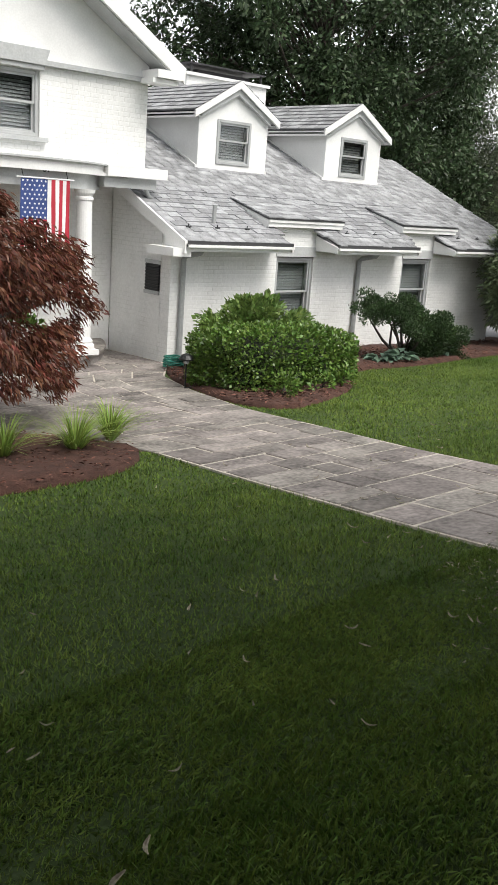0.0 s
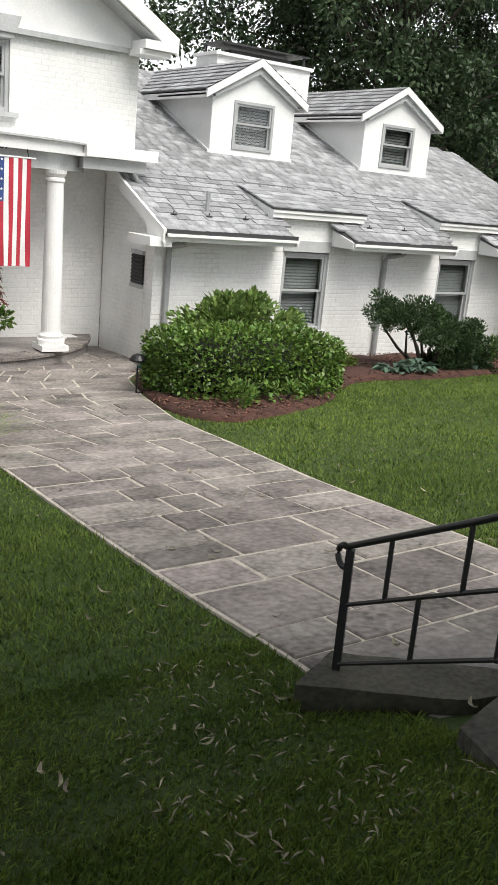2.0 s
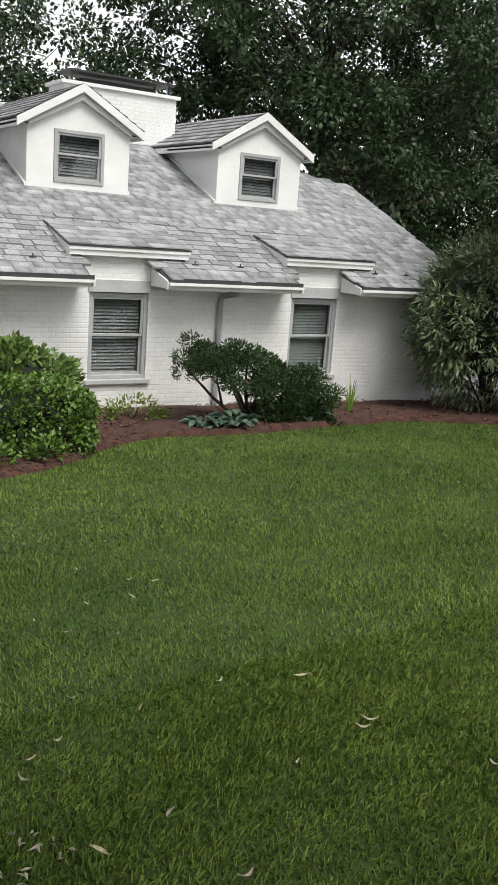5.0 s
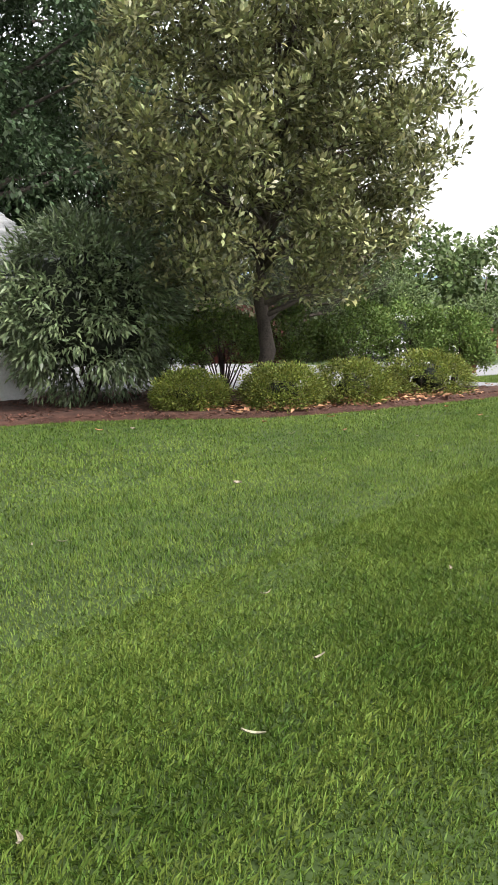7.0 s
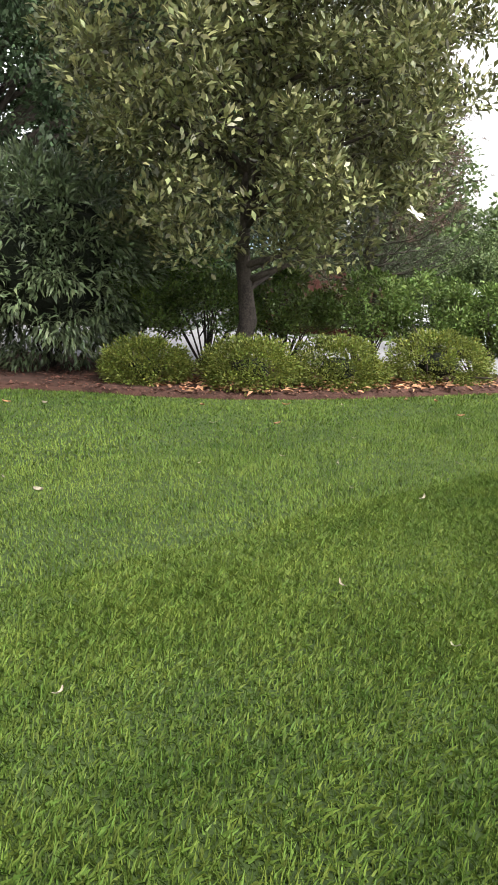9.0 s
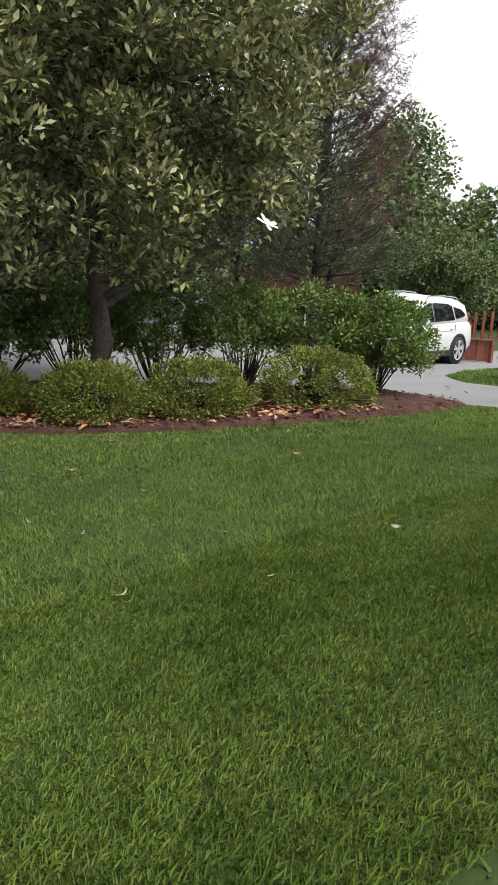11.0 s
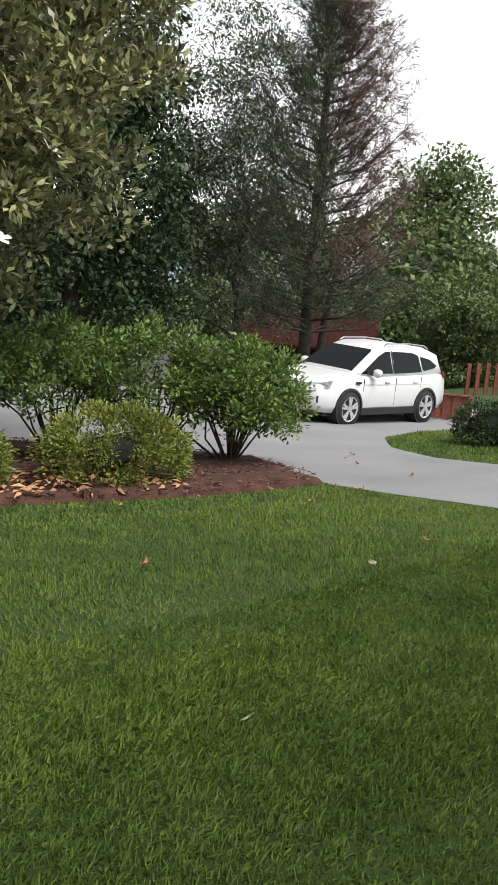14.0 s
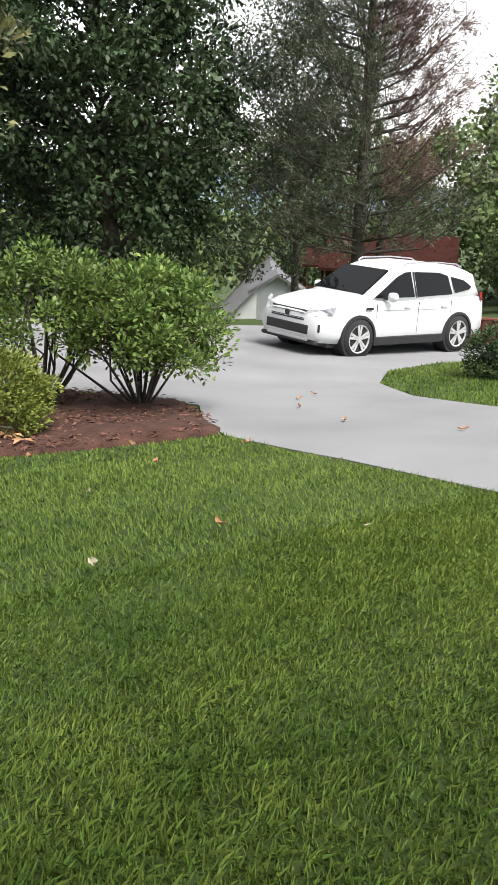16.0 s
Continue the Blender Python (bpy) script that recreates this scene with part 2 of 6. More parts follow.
def lathe(profile, centre, sides=24):
    bm = bmesh.new()
    rings = [[bm.verts.new((centre[0] + r * math.cos(2 * math.pi * k / sides), centre[1] + r * math.sin(2 * math.pi * k / sides), centre[2] + z)) for k in range(sides)] for r, z in profile]
    for a, b in zip(rings, rings[1:]):
        for k in range(sides):
            bm.faces.new((a[k], a[(k + 1) % sides], b[(k + 1) % sides], b[k]))
    bm.faces.new(rings[0][::-1])
    bm.faces.new(rings[-1])
    return bm


def empty(name, label, category, at=(0, 0, 0), group="", kind=""):
    ob = new(name)
    ob.empty_display_size = 0.1
    return tagged(ob, label, category, group, kind)


def quick_mesh(name, verts, faces, mat, parent=None, smooth=False):
    """A mesh from numpy arrays of vertices and equal-sized faces."""
    verts, faces = np.asarray(verts, np.float32), np.asarray(faces, np.int32)
    me = bpy.data.meshes.new(name)
    me.vertices.add(len(verts))
    me.vertices.foreach_set("co", verts.ravel())
    k = faces.shape[1]
    me.loops.add(faces.size)
    me.loops.foreach_set("vertex_index", faces.ravel())
    me.polygons.add(len(faces))
    me.polygons.foreach_set("loop_start", np.arange(len(faces), dtype=np.int32) * k)
    me.polygons.foreach_set("loop_total", np.full(len(faces), k, np.int32))
    if smooth:
        me.polygons.foreach_set("use_smooth", np.ones(len(faces), bool))
    me.update(calc_edges=True)
    me.materials.append(mat)
    ob = new(name, me)
    if parent:
        ob.parent = parent
    return ob


def unit(v):
    return v / np.maximum(np.linalg.norm(v, axis=-1, keepdims=True), 1e-9)


def leaves(name, pos, along, normal, length, width, mat, parent=None, droop=0.15):
    """Leaves as folded kites: base, two sides, tip."""
    n = len(pos)
    along = unit(along)
    side = unit(np.cross(normal, along))
    up = np.cross(along, side)
    length, width = np.broadcast_to(length, n)[:, None], np.broadcast_to(width, n)[:, None]
    v = np.empty((n, 4, 3))
    v[:, 0] = pos
    v[:, 1] = pos + along * length * 0.5 + side * width * 0.5 + up * length * 0.06
    v[:, 2] = pos + along * length - up * length * droop
    v[:, 3] = pos + along * length * 0.5 - side * width * 0.5 + up * length * 0.06
    return quick_mesh(name, v.reshape(-1, 3), np.arange(4 * n).reshape(n, 4), mat, parent)


def clumped(n, clumps, radius, spread=(1, 1, 0.8)):
    """Points gathered round clump centres: position and outward direction."""
    k = rng.integers(0, len(clumps), n)
    d = unit(rng.normal(size=(n, 3)))
    r = np.broadcast_to(radius, len(clumps))[k] * rng.random(n) ** 0.45
    p = clumps[k] + d * r[:, None] * np.array(spread)
    return p, d


def shell_points(n, centre, radii, low=-1.0, inner=0.72, top=1.0):
    """Points in the outer part of an ellipsoid."""
    d = unit(rng.normal(size=(n * 3, 3)))
    d = d[(d[:, 2] >= low) & (d[:, 2] <= top)][:n]
    r = inner + (1 - inner) * rng.random(len(d)) ** 0.6
    return np.array(centre) + d * r[:, None] * np.array(radii), d


def smooth01(v):
    v = np.clip(v, 0, 1)
    return v * v * (3 - 2 * v)


GY = np.array([-60, -14, -2.3, 0.6, 1.15, 2.3, 3.45, 4.6, 6.9, 9.2, 11.5, 16, 34, 70, 900])
GZ = np.array([0.6, 0.45, 0.32, 0.17, 0.08, -0.115, -0.24, -0.36, -0.575, -0.76, -0.9, -1.05, -4.3, -9.0, -62.0])


def ground_z(x, y):
    """Height of the lawn: it falls gently from the walker towards the house and the drive."""
    x, y = np.asarray(x, float), np.asarray(y, float)
    drop = 0.05 * smooth01((x - 12) / 6) * smooth01((y - 1) / 4) + 0.75 * smooth01((x - 19) / 14) * smooth01((y - 0.5) / 9) + 0.1 * smooth01((x - 14) / 8) + 0.9 * smooth01((x - 28) / 17)
    bank = 0.17 * smooth01((5.2 - x) / 0.7) * smooth01((1.7 - y) / 1.0)
    return np.interp(y, GY, GZ) - drop + bank


def inside(x, y, poly):
    x, y = np.asarray(x), np.asarray(y)
    res = np.zeros(x.shape, bool)
    for (x0, y0), (x1, y1) in zip(poly, poly[1:] + poly[:1]):
        if y0 != y1:
            res ^= ((y0 > y) != (y1 > y)) & (x < (x1 - x0) * (y - y0) / (y1 - y0) + x0)
    return res


def rounded(poly, cuts=2):
    """Corner-cutting, to make a soft outline."""
    for _ in range(cuts):
        out = []
        for a, b in zip(poly, poly[1:] + poly[:1]):
            out += [(0.75 * a[0] + 0.25 * b[0], 0.75 * a[1] + 0.25 * b[1]), (0.25 * a[0] + 0.75 * b[0], 0.25 * a[1] + 0.75 * b[1])]
        poly = out
    return poly


def sheet(name, poly, mat, lift, step=0.35, mound=0.0):
    """A surface that follows the ground inside an outline, with a skirt down into it."""
    bm = bmesh.new()
    vs = [bm.verts.new((x, y, 0)) for x, y in poly]
    bm.faces.new(vs)
    bmesh.ops.triangulate(bm, faces=bm.faces)
    for axis, lo, hi in ((0, min(p[0] for p in poly), max(p[0] for p in poly)), (1, min(p[1] for p in poly), max(p[1] for p in poly))):
        for c in np.arange(lo + step, hi, step):
            no = (1, 0, 0) if axis == 0 else (0, 1, 0)
            bmesh.ops.bisect_plane(bm, geom=bm.verts[:] + bm.edges[:] + bm.faces[:], plane_co=(c, c, 0), plane_no=no)
    rim = [e for e in bm.edges if e.is_boundary]
    edge_verts = {v for e in rim for v in e.verts}
    for v in bm.verts:
        extra = 0 if v in edge_verts else mound * (0.6 + 0.8 * noise.noise(Vector((v.co.x * 1.3, v.co.y * 1.3, 0))))
        v.co.z = float(ground_z(v.co.x, v.co.y)) + lift + extra
    ext = bmesh.ops.extrude_edge_only(bm, edges=rim)
    for g in ext["geom"]:
        if isinstance(g, bmesh.types.BMVert):
            g.co.z -= 0.12
    return link_mesh(name, bm, mat, smooth=bool(mound))


# ---- outlines on the ground ----
WALK = [(4.75, 2.0), (4.8, 2.35), (4.82, 3.3), (4.88, 4.5), (4.97, 6.4), (4.4, 7.9), (3.5, 9.2), (3.2, 11.0), (3.5, 13.4), (9.1, 13.4), (9.05, 11.5), (8.15, 10.4), (7.73, 9.2), (7.33, 7.7), (7.2, 6.4), (7.0, 4.9), (6.92, 3.8), (6.82, 2.9), (6.72, 2.0)]
DRIVE = [(18.4, 12.6), (19.6, 11.4), (21.0, 10.3), (22.6, 9.7), (24.4, 8.6), (25.0, 7.3), (24.5, 6.2), (24.32, 5.45), (24.5, 4.0), (24.55, 2.6), (24.6, -2.0), (24.8, -9.0), (27.9, -9.0), (27.6, 0.0), (27.45, 5.4), (27.6, 6.9), (28.2, 8.3), (29.3, 9.5), (30.8, 10.15), (32.6, 10.5), (36.0, 10.6), (46.0, 11.0), (46.0, 14.0), (38.0, 13.6), (33.6, 14.3), (30.5, 15.0), (29.0, 15.1), (26.0, 17.0), (22.0, 18.6), (18.4, 19.4)]
BED_HOUSE = rounded([(9.06, 11.55), (8.2, 10.4), (7.75, 9.2), (7.45, 8.0), (7.7, 7.25), (8.6, 7.5), (9.7, 8.0), (10.6, 8.9), (11.4, 9.4), (12.3, 9.25), (13.7, 9.3), (15.2, 9.6), (16.4, 9.6), (17.6, 8.8), (18.5, 7.35), (20.0, 6.3), (21.4, 5.9), (22.6, 5.55), (24.0, 5.5), (24.4, 5.6), (24.5, 6.2), (24.9, 7.3), (24.3, 8.5), (22.5, 9.6), (20.9, 10.2), (19.5, 11.3), (18.4, 12.5), (18.3, 11.55)], 1)
BED_MAPLE = rounded([(-4.0, 6.2), (1.5, 6.0), (3.2, 5.75), (4.3, 5.75), (4.95, 6.4), (4.85, 7.2), (4.3, 8.0), (3.4, 9.2), (3.1, 10.8), (-4.0, 11.5)], 2)

# ---- ground ----
xs = np.unique(np.concatenate([[-700, -200, -60], np.arange(-20, 50.1, 2.5), np.arange(0, 9, 0.35), np.arange(10, 34, 0.75), [60, 80, 120, 300, 900]]))
ys = np.unique(np.concatenate([[-600, -150, -60, -30], np.arange(-14, 18.1, 0.5), [22, 26, 30, 34, 45, 60, 70, 120, 300, 900]]))
gx, gyy = np.meshgrid(xs, ys)
gv = np.stack([gx, gyy, ground_z(gx, gyy)], -1).reshape(-1, 3)
ii, jj = np.meshgrid(np.arange(len(ys) - 1), np.arange(len(xs) - 1), indexing="ij")
a = (ii * len(xs) + jj).ravel()
tagged(quick_mesh("ground", gv, np.stack([a, a + 1, a + 1 + len(xs), a + len(xs)], 1), SOIL, smooth=True), "mown green lawn sloping gently down to the house", "lawn", kind="structure")
tagged(sheet("driveway", DRIVE, ASPHALT, 0.012), "pale grey worn asphalt driveway curving past the lawn", "driveway", kind="structure")
tagged(sheet("garden_bed", BED_HOUSE, MULCH, 0.03, 0.3, 0.07), "planting bed of reddish brown wood mulch", "garden bed", kind="structure")
tagged(sheet("garden_bed", BED_MAPLE, MULCH, 0.03, 0.3, 0.05), "dark mulched bed under the red maple", "garden bed", kind="structure")
tagged(sheet("walkway_bedding", WALK, JOINT, 0.019, 0.3), "sandy mortar bed under the flagstones", "path", kind="structure")

# ---- the house ----
house = empty("house", "white painted brick house with grey slate roof and dormers", "house")
ROOF_Y, ROOF_Z, PITCH = 11.06, 1.14, 0.445


def roof_z(y):
    return ROOF_Z + PITCH * (y - ROOF_Y)


def wall_with_openings(name, x0, x1, y0, y1, z0, z1, holes, mat, label):
    """A wall along x with rectangular openings through it."""
    bm = bmesh.new()
    cuts = sorted({x0, x1, *[h[0] for h in holes], *[h[1] for h in holes]})
    for a0, a1 in zip(cuts, cuts[1:]):
        mid = (a0 + a1) / 2
        hole = [h for h in holes if h[0] < mid < h[1]]
        if hole:
            box_in(bm, a0, a1, y0, y1, z0, hole[0][2])
            box_in(bm, a0, a1, y0, y1, hole[0][3], z1)
        else:
            box_in(bm, a0, a1, y0, y1, z0, z1)
    bmesh.ops.remove_doubles(bm, verts=bm.verts, dist=1e-5)
    return part(name, bm, mat, house, label)


WIN_Z0, WIN_Z1 = -0.4, 0.87
WINDOWS = ((11.40, 12.34), (14.93, 15.87))
wall_with_openings("wall", 9.06, 18.3, 11.57, 11.82, -1.2, 1.335, [(a, b, WIN_Z0, WIN_Z1 + 0.17) for a, b in WINDOWS], WHITE_BRICK, "white painted brick front wall")
for a0, a1 in ((11.06, 12.9), (14.72, 16.46)):
    part("wall", box(a0 + 0.01, a1 - 0.01, 11.575, 11.8, 1.337, 1.5), WHITE_BRICK, house)
# end walls of the low wing, under the rake of the roof
part("wall", prism([(9.06, 11.83, -1.2), (9.06, 13.3, -1.2), (9.06, 13.3, roof_z(13.3) - 0.06), (9.06, 11.83, roof_z(11.83) - 0.06)], (0.25, 0, 0)), WHITE_BRICK, house, "white painted brick gable wall")
part("wall", prism([(18.05, 11.83, -1.2), (18.05, 19.5, -1.2), (18.05, 19.5, 1.1), (18.05, 15.2, roof_z(15.2) - 0.1), (18.05, 11.83, roof_z(11.83) - 0.1)], (0.25, 0, 0)), WHITE_BRICK, house, "white painted brick end wall")
part("wall", box(-2.0, 18.3, 19.5, 19.75, -1.2, 4.2), WHITE_BRICK, house)
# recessed entry wall and upper storey of the taller block
DOOR = (5.6, 6.75)
wall_with_openings("wall", -2.0, 9.05, 13.3, 13.55, -1.2, 2.1, [(DOOR[0], DOOR[1], -1.1, 1.3)], WHITE_BRICK, "smooth white recessed entry wall")
UPWIN = (5.15, 7.17, 2.5, 3.42)
wall_with_openings("wall", -2.0, 9.1, 12.45, 12.7, 2.2, 3.54, [UPWIN], WHITE_BRICK, "white painted brick upper storey")
part("wall", box(8.85, 9.1, 12.71, 19.4, 2.2, 3.54), WHITE_BRICK, house)
part("soffit", box(-2.0, 9.1, 12.45, 13.3, 2.1, 2.19), WHITE, house)
part("wall", box(-2.0, -1.75, 12.71, 19.4, -1.2, 3.54), WHITE_BRICK, house)
# tall gable above the upper storey
GX, GZ0, GSL = 3.55, 3.545, 0.60
gable_h = 3.64 + GSL * (9.5 - GX) - GZ0
part("gable_panel", prism([(-2.0, 12.43, GZ0), (9.1, 12.43, GZ0), (9.1, 12.43, GZ0 + 0.42), (GX, 12.43, GZ0 + gable_h - 0.05), (-2.0, 12.43, GZ0 + 0.42)], (0, 0.25, 0)), WHITE, house, "smooth white pediment panel")
part("frieze_moulding", box(-2.0, 9.08, 12.36, 12.43, 3.5, 3.57), GREY_TRIM, house)
for s in (1, -1):
    ex = GX + s * (9.5 - GX)
    slope = prism([(ex, 12.05, GZ0 + gable_h - GSL * abs(ex - GX)), (GX, 12.05, GZ0 + gable_h), (GX, 12.05, GZ0 + gable_h + 0.13), (ex, 12.05, GZ0 + gable_h - GSL * abs(ex - GX) + 0.13)], (0, 7.6, 0))
    part("roof", slope, SLATE_BED, house)
    part("rake_board", prism([(ex, 12.0, GZ0 + gable_h - GSL * abs(ex - GX) - 0.12), (GX, 12.0, GZ0 + gable_h - 0.12), (GX, 12.0, GZ0 + gable_h + 0.12), (ex, 12.0, GZ0 + gable_h - GSL * abs(ex - GX) + 0.12)], (0, 0.048, 0)), WHITE, house)
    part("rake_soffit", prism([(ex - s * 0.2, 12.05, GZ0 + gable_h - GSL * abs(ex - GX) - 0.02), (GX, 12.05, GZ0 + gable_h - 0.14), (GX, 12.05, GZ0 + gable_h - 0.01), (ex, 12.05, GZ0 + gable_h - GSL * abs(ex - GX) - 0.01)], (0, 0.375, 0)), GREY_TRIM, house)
part("cornice_return", box(8.95, 9.47, 11.98, 12.42, 3.56, 3.68), WHITE, house)
part("cornice_return", box(8.9, 9.4, 12.04, 12.42, 3.48, 3.555), WHITE, house)
part("eave_board", box(9.12, 9.46, 12.43, 19.6, 3.57, 3.63), WHITE, house)
# flat band and curved entablature of the portico
PC, PR = (6.35, 14.1), 2.6


def arc_band(name, r0, r1, z0, z1, mat, label="", a0=-172, a1=-8):
    bm = bmesh.new()
    rings = []
    for k in range(41):
        t = radians(a0 + (a1 - a0) * k / 40)
        rings.append([bm.verts.new((PC[0] + r * math.cos(t), PC[1] + r * math.sin(t), z)) for r, z in ((r0, z0), (r1, z0), (r1, z1), (r0, z1))])
    for p, q in zip(rings, rings[1:]):
        for i in range(4):
            bm.faces.new((p[i], p[(i + 1) % 4], q[(i + 1) % 4], q[i]))
    bm.faces.new(rings[0][::-1])
    bm.faces.new(rings[-1])
    return part(name, bm, mat, house, label)


arc_band("architrave", PR - 0.42, PR - 0.12, 1.8, 2.02, GREY_TRIM, "pale grey curved portico beam", -160, -32)
arc_band("cornice", PR - 0.5, PR, 2.02, 2.17, WHITE, "curved white portico cornice", -160, -32)
arc_band("portico_roof", 0.4, PR + 0.05, 2.172, 2.2, GREY_TRIM, "grey metal portico roof edge", -160, -32)
part("portico_ceiling", box(4.2, 8.4, 12.2, 13.29, 2.021, 2.06), WHITE, house)
part("band", box(8.2, 9.35, 12.15, 12.44, 2.03, 2.19), WHITE, house)
part("band", box(8.2, 9.2, 12.25, 12.44, 1.86, 2.02), GREY_TRIM, house)
for cx, cy in ((7.66, 11.95), (5.0, 11.95)):
    col = [(0.2, 0), (0.2, 0.07), (0.165, 0.09), (0.175, 0.13), (0.15, 0.16), (0.14, 0.19), (0.138, 0.9), (0.118, 2.25), (0.135, 2.27), (0.135, 2.3), (0.118, 2.32), (0.15, 2.37), (0.16, 2.42)]
    part("column", lathe(col, (cx, cy, -0.62), 24), WHITE, house, "round white column", smooth=False)
    part("column_plinth", box(cx - 0.2, cx + 0.2, cy - 0.2, cy + 0.2, -0.7, -0.62), WHITE, house)
# round porch floor
porch = lathe([(2.62, -1.2), (2.62, -0.79), (2.6, -0.77), (2.3, -0.765)], (PC[0], PC[1], 0), 64)
part("porch_floor", porch, TERRACE, house, "round stone porch floor with a low step")
for k in range(34):
    t0, t1 = radians(-170 + k * 4.7), radians(-170 + k * 4.7 + 4.5)
    bm = bmesh.new()
    ring = [(PC[0] + r * math.cos(t), PC[1] + r * math.sin(t)) for r, t in ((2.3, t0), (2.66, t0), (2.66, t1), (2.3, t1))]
    z1 = -0.725 + rng.uniform(-0.004, 0.004)
    lo, hi = [bm.verts.new((x, y, -0.766)) for x, y in ring], [bm.verts.new((x, y, z1)) for x, y in ring]
    bm.faces.new(hi)
    for i in range(4):
        bm.faces.new((lo[i], lo[(i + 1) % 4], hi[(i + 1) % 4], hi[i]))
    part("paver", bm, FLAGSTONE, house)


def door(x0, x1, z0, z1, y):
    d = part("door", box(x0 + 0.06, x1 - 0.06, y + 0.06, y + 0.11, z0, z1 - 0.06), material("door_paint", (0.05, 0.06, 0.055), 0.4), house, "dark painted front door")
    part("door_frame", box(x0, x0 + 0.059, y - 0.03, y + 0.12, z0, z1), WHITE, d)
    part("door_frame", box(x1 - 0.059, x1, y - 0.03, y + 0.12, z0, z1), WHITE, d)


door(DOOR[0], DOOR[1], -0.74, 1.3, 13.3)


def window(parent, x0, x1, z0, z1, y, blinds=True, sill=True, split=0.5, white=False):
    """A double-hung sash window set in an opening: frame, two sashes, panes, blind, near-black sheet for the unlit
    room.
    """
    w = new("window")
    w.parent = parent
    fm = WHITE if white else FRAME
    t = 0.055
    for b in (box(x0, x0 + t, y, y + 0.09, z0, z1), box(x1 - t, x1, y, y + 0.09, z0, z1), box(x0 + t, x1 - t, y, y + 0.09, z1 - t, z1), box(x0 + t, x1 - t, y, y + 0.09, z0, z0 + t)):
        part("frame", b, fm, w, bevel=0.004)
    zm = z0 + (z1 - z0) * split
    s = 0.035
    for lo, hi, yy in ((zm, z1 - t, y + 0.02), (z0 + t, zm + s, y + 0.056)):
        bm = bmesh.new()
        for c in ((x0 + t, x0 + t + s, lo, hi), (x1 - t - s, x1 - t, lo, hi), (x0 + t + s, x1 - t - s, hi - s, hi), (x0 + t + s, x1 - t - s, lo, lo + s)):
            box_in(bm, c[0], c[1], yy, yy + 0.03, c[2], c[3])
        part("sash", bm, fm, w)
        pane = part("pane", box(x0 + t + s - 0.004, x1 - t - s + 0.004, yy + 0.012, yy + 0.018, lo + s - 0.004, hi - s + 0.004), GLASS, w)
        pane.visible_shadow = False
    if blinds:
        for z in np.arange(z0 + 0.08, z1 - 0.06, 0.05):
            bm = prism([(x0 + 0.06, y + 0.13, z), (x1 - 0.06, y + 0.13, z), (x1 - 0.06, y + 0.155, z + 0.042), (x0 + 0.06, y + 0.155, z + 0.042)], (0, 0.003, 0))
            part("blind_slat", bm, BLIND, w)
    part("unlit_room_sheet", box(x0, x1, y + 0.2, y + 0.24, z0, z1), SHADE_BLACK, w)
    if sill:
        part("sill", box(x0 - 0.06, x1 + 0.06, y - 0.09, y + 0.05, z0 - 0.07, z0 - 0.002), GREY_TRIM, w, bevel=0.006)
    return w


for wx0, wx1 in WINDOWS:
    window(house, wx0 + 0.004, wx1 - 0.004, WIN_Z0 + 0.004, WIN_Z1, 11.6)
    part("lintel_panel", box(wx0 - 0.02, wx1 + 0.02, 11.545, 11.568, WIN_Z1 + 0.015, WIN_Z1 + 0.19), GREY_TRIM, house, "flat grey panel above window")
window(house, 6.2, 7.166, 2.504, 3.416, 12.48, True, False)
window(house, 5.154, 6.12, 2.504, 3.416, 12.48, True, False)
part("mullion", box(6.121, 6.199, 12.46, 12.6, 2.504, 3.416), FRAME, house)
part("sill", box(5.05, 7.27, 12.36, 12.449, 2.43, 2.497), GREY_TRIM, house)
part("flat_arch", prism([(5.0, 12.39, 3.43), (7.2, 12.39, 3.43), (7.3, 12.39, 3.72), (4.9, 12.39, 3.72)], (0, 0.035, 0)), GREY_TRIM, house, "grey flat-arch lintel")
part("keystone", prism([(6.05, 12.36, 3.43), (6.27, 12.36, 3.43), (6.34, 12.36, 3.8), (5.98, 12.36, 3.8)], (0, 0.028, 0)), GREY_TRIM, house)
# small louvred window in the gable wall of the wing
lw = new("window")
lw.parent = house
part("frame", box(9.02, 9.058, 11.84, 12.24, 0.7, 0.76), GREY_TRIM, lw)
part("frame", box(9.02, 9.058, 11.84, 12.24, 0.2, 0.26), GREY_TRIM, lw)
for k in range(8):
    part("louvre", box(9.03, 9.056, 11.85, 12.23, 0.27 + 0.054 * k, 0.305 + 0.054 * k), IRON, lw)
# sheet painted near-black as the shade behind the louvres
part("backing", box(9.05, 9.057, 11.84, 12.24, 0.26, 0.7), SHADE_BLACK, lw)
# house number on the beam
num = bpy.data.curves.new("house_number", "FONT")
num.body, num.size, num.extrude = "67", 0.16, 0.008
no = new("house_number", num)
no.data.materials.append(IRON)
no.parent = house
no.matrix_world = pose(6.72, 11.56, 2.0, 90, 0, 4)

# roof planes of the wing
NOTCHES = ((11.22, 12.38), (14.74, 15.92))
bm = bmesh.new()
cols = [(8.95, 11.22), (11.22, 12.38), (12.38, 14.74), (14.74, 15.92), (15.92, 18.72)]
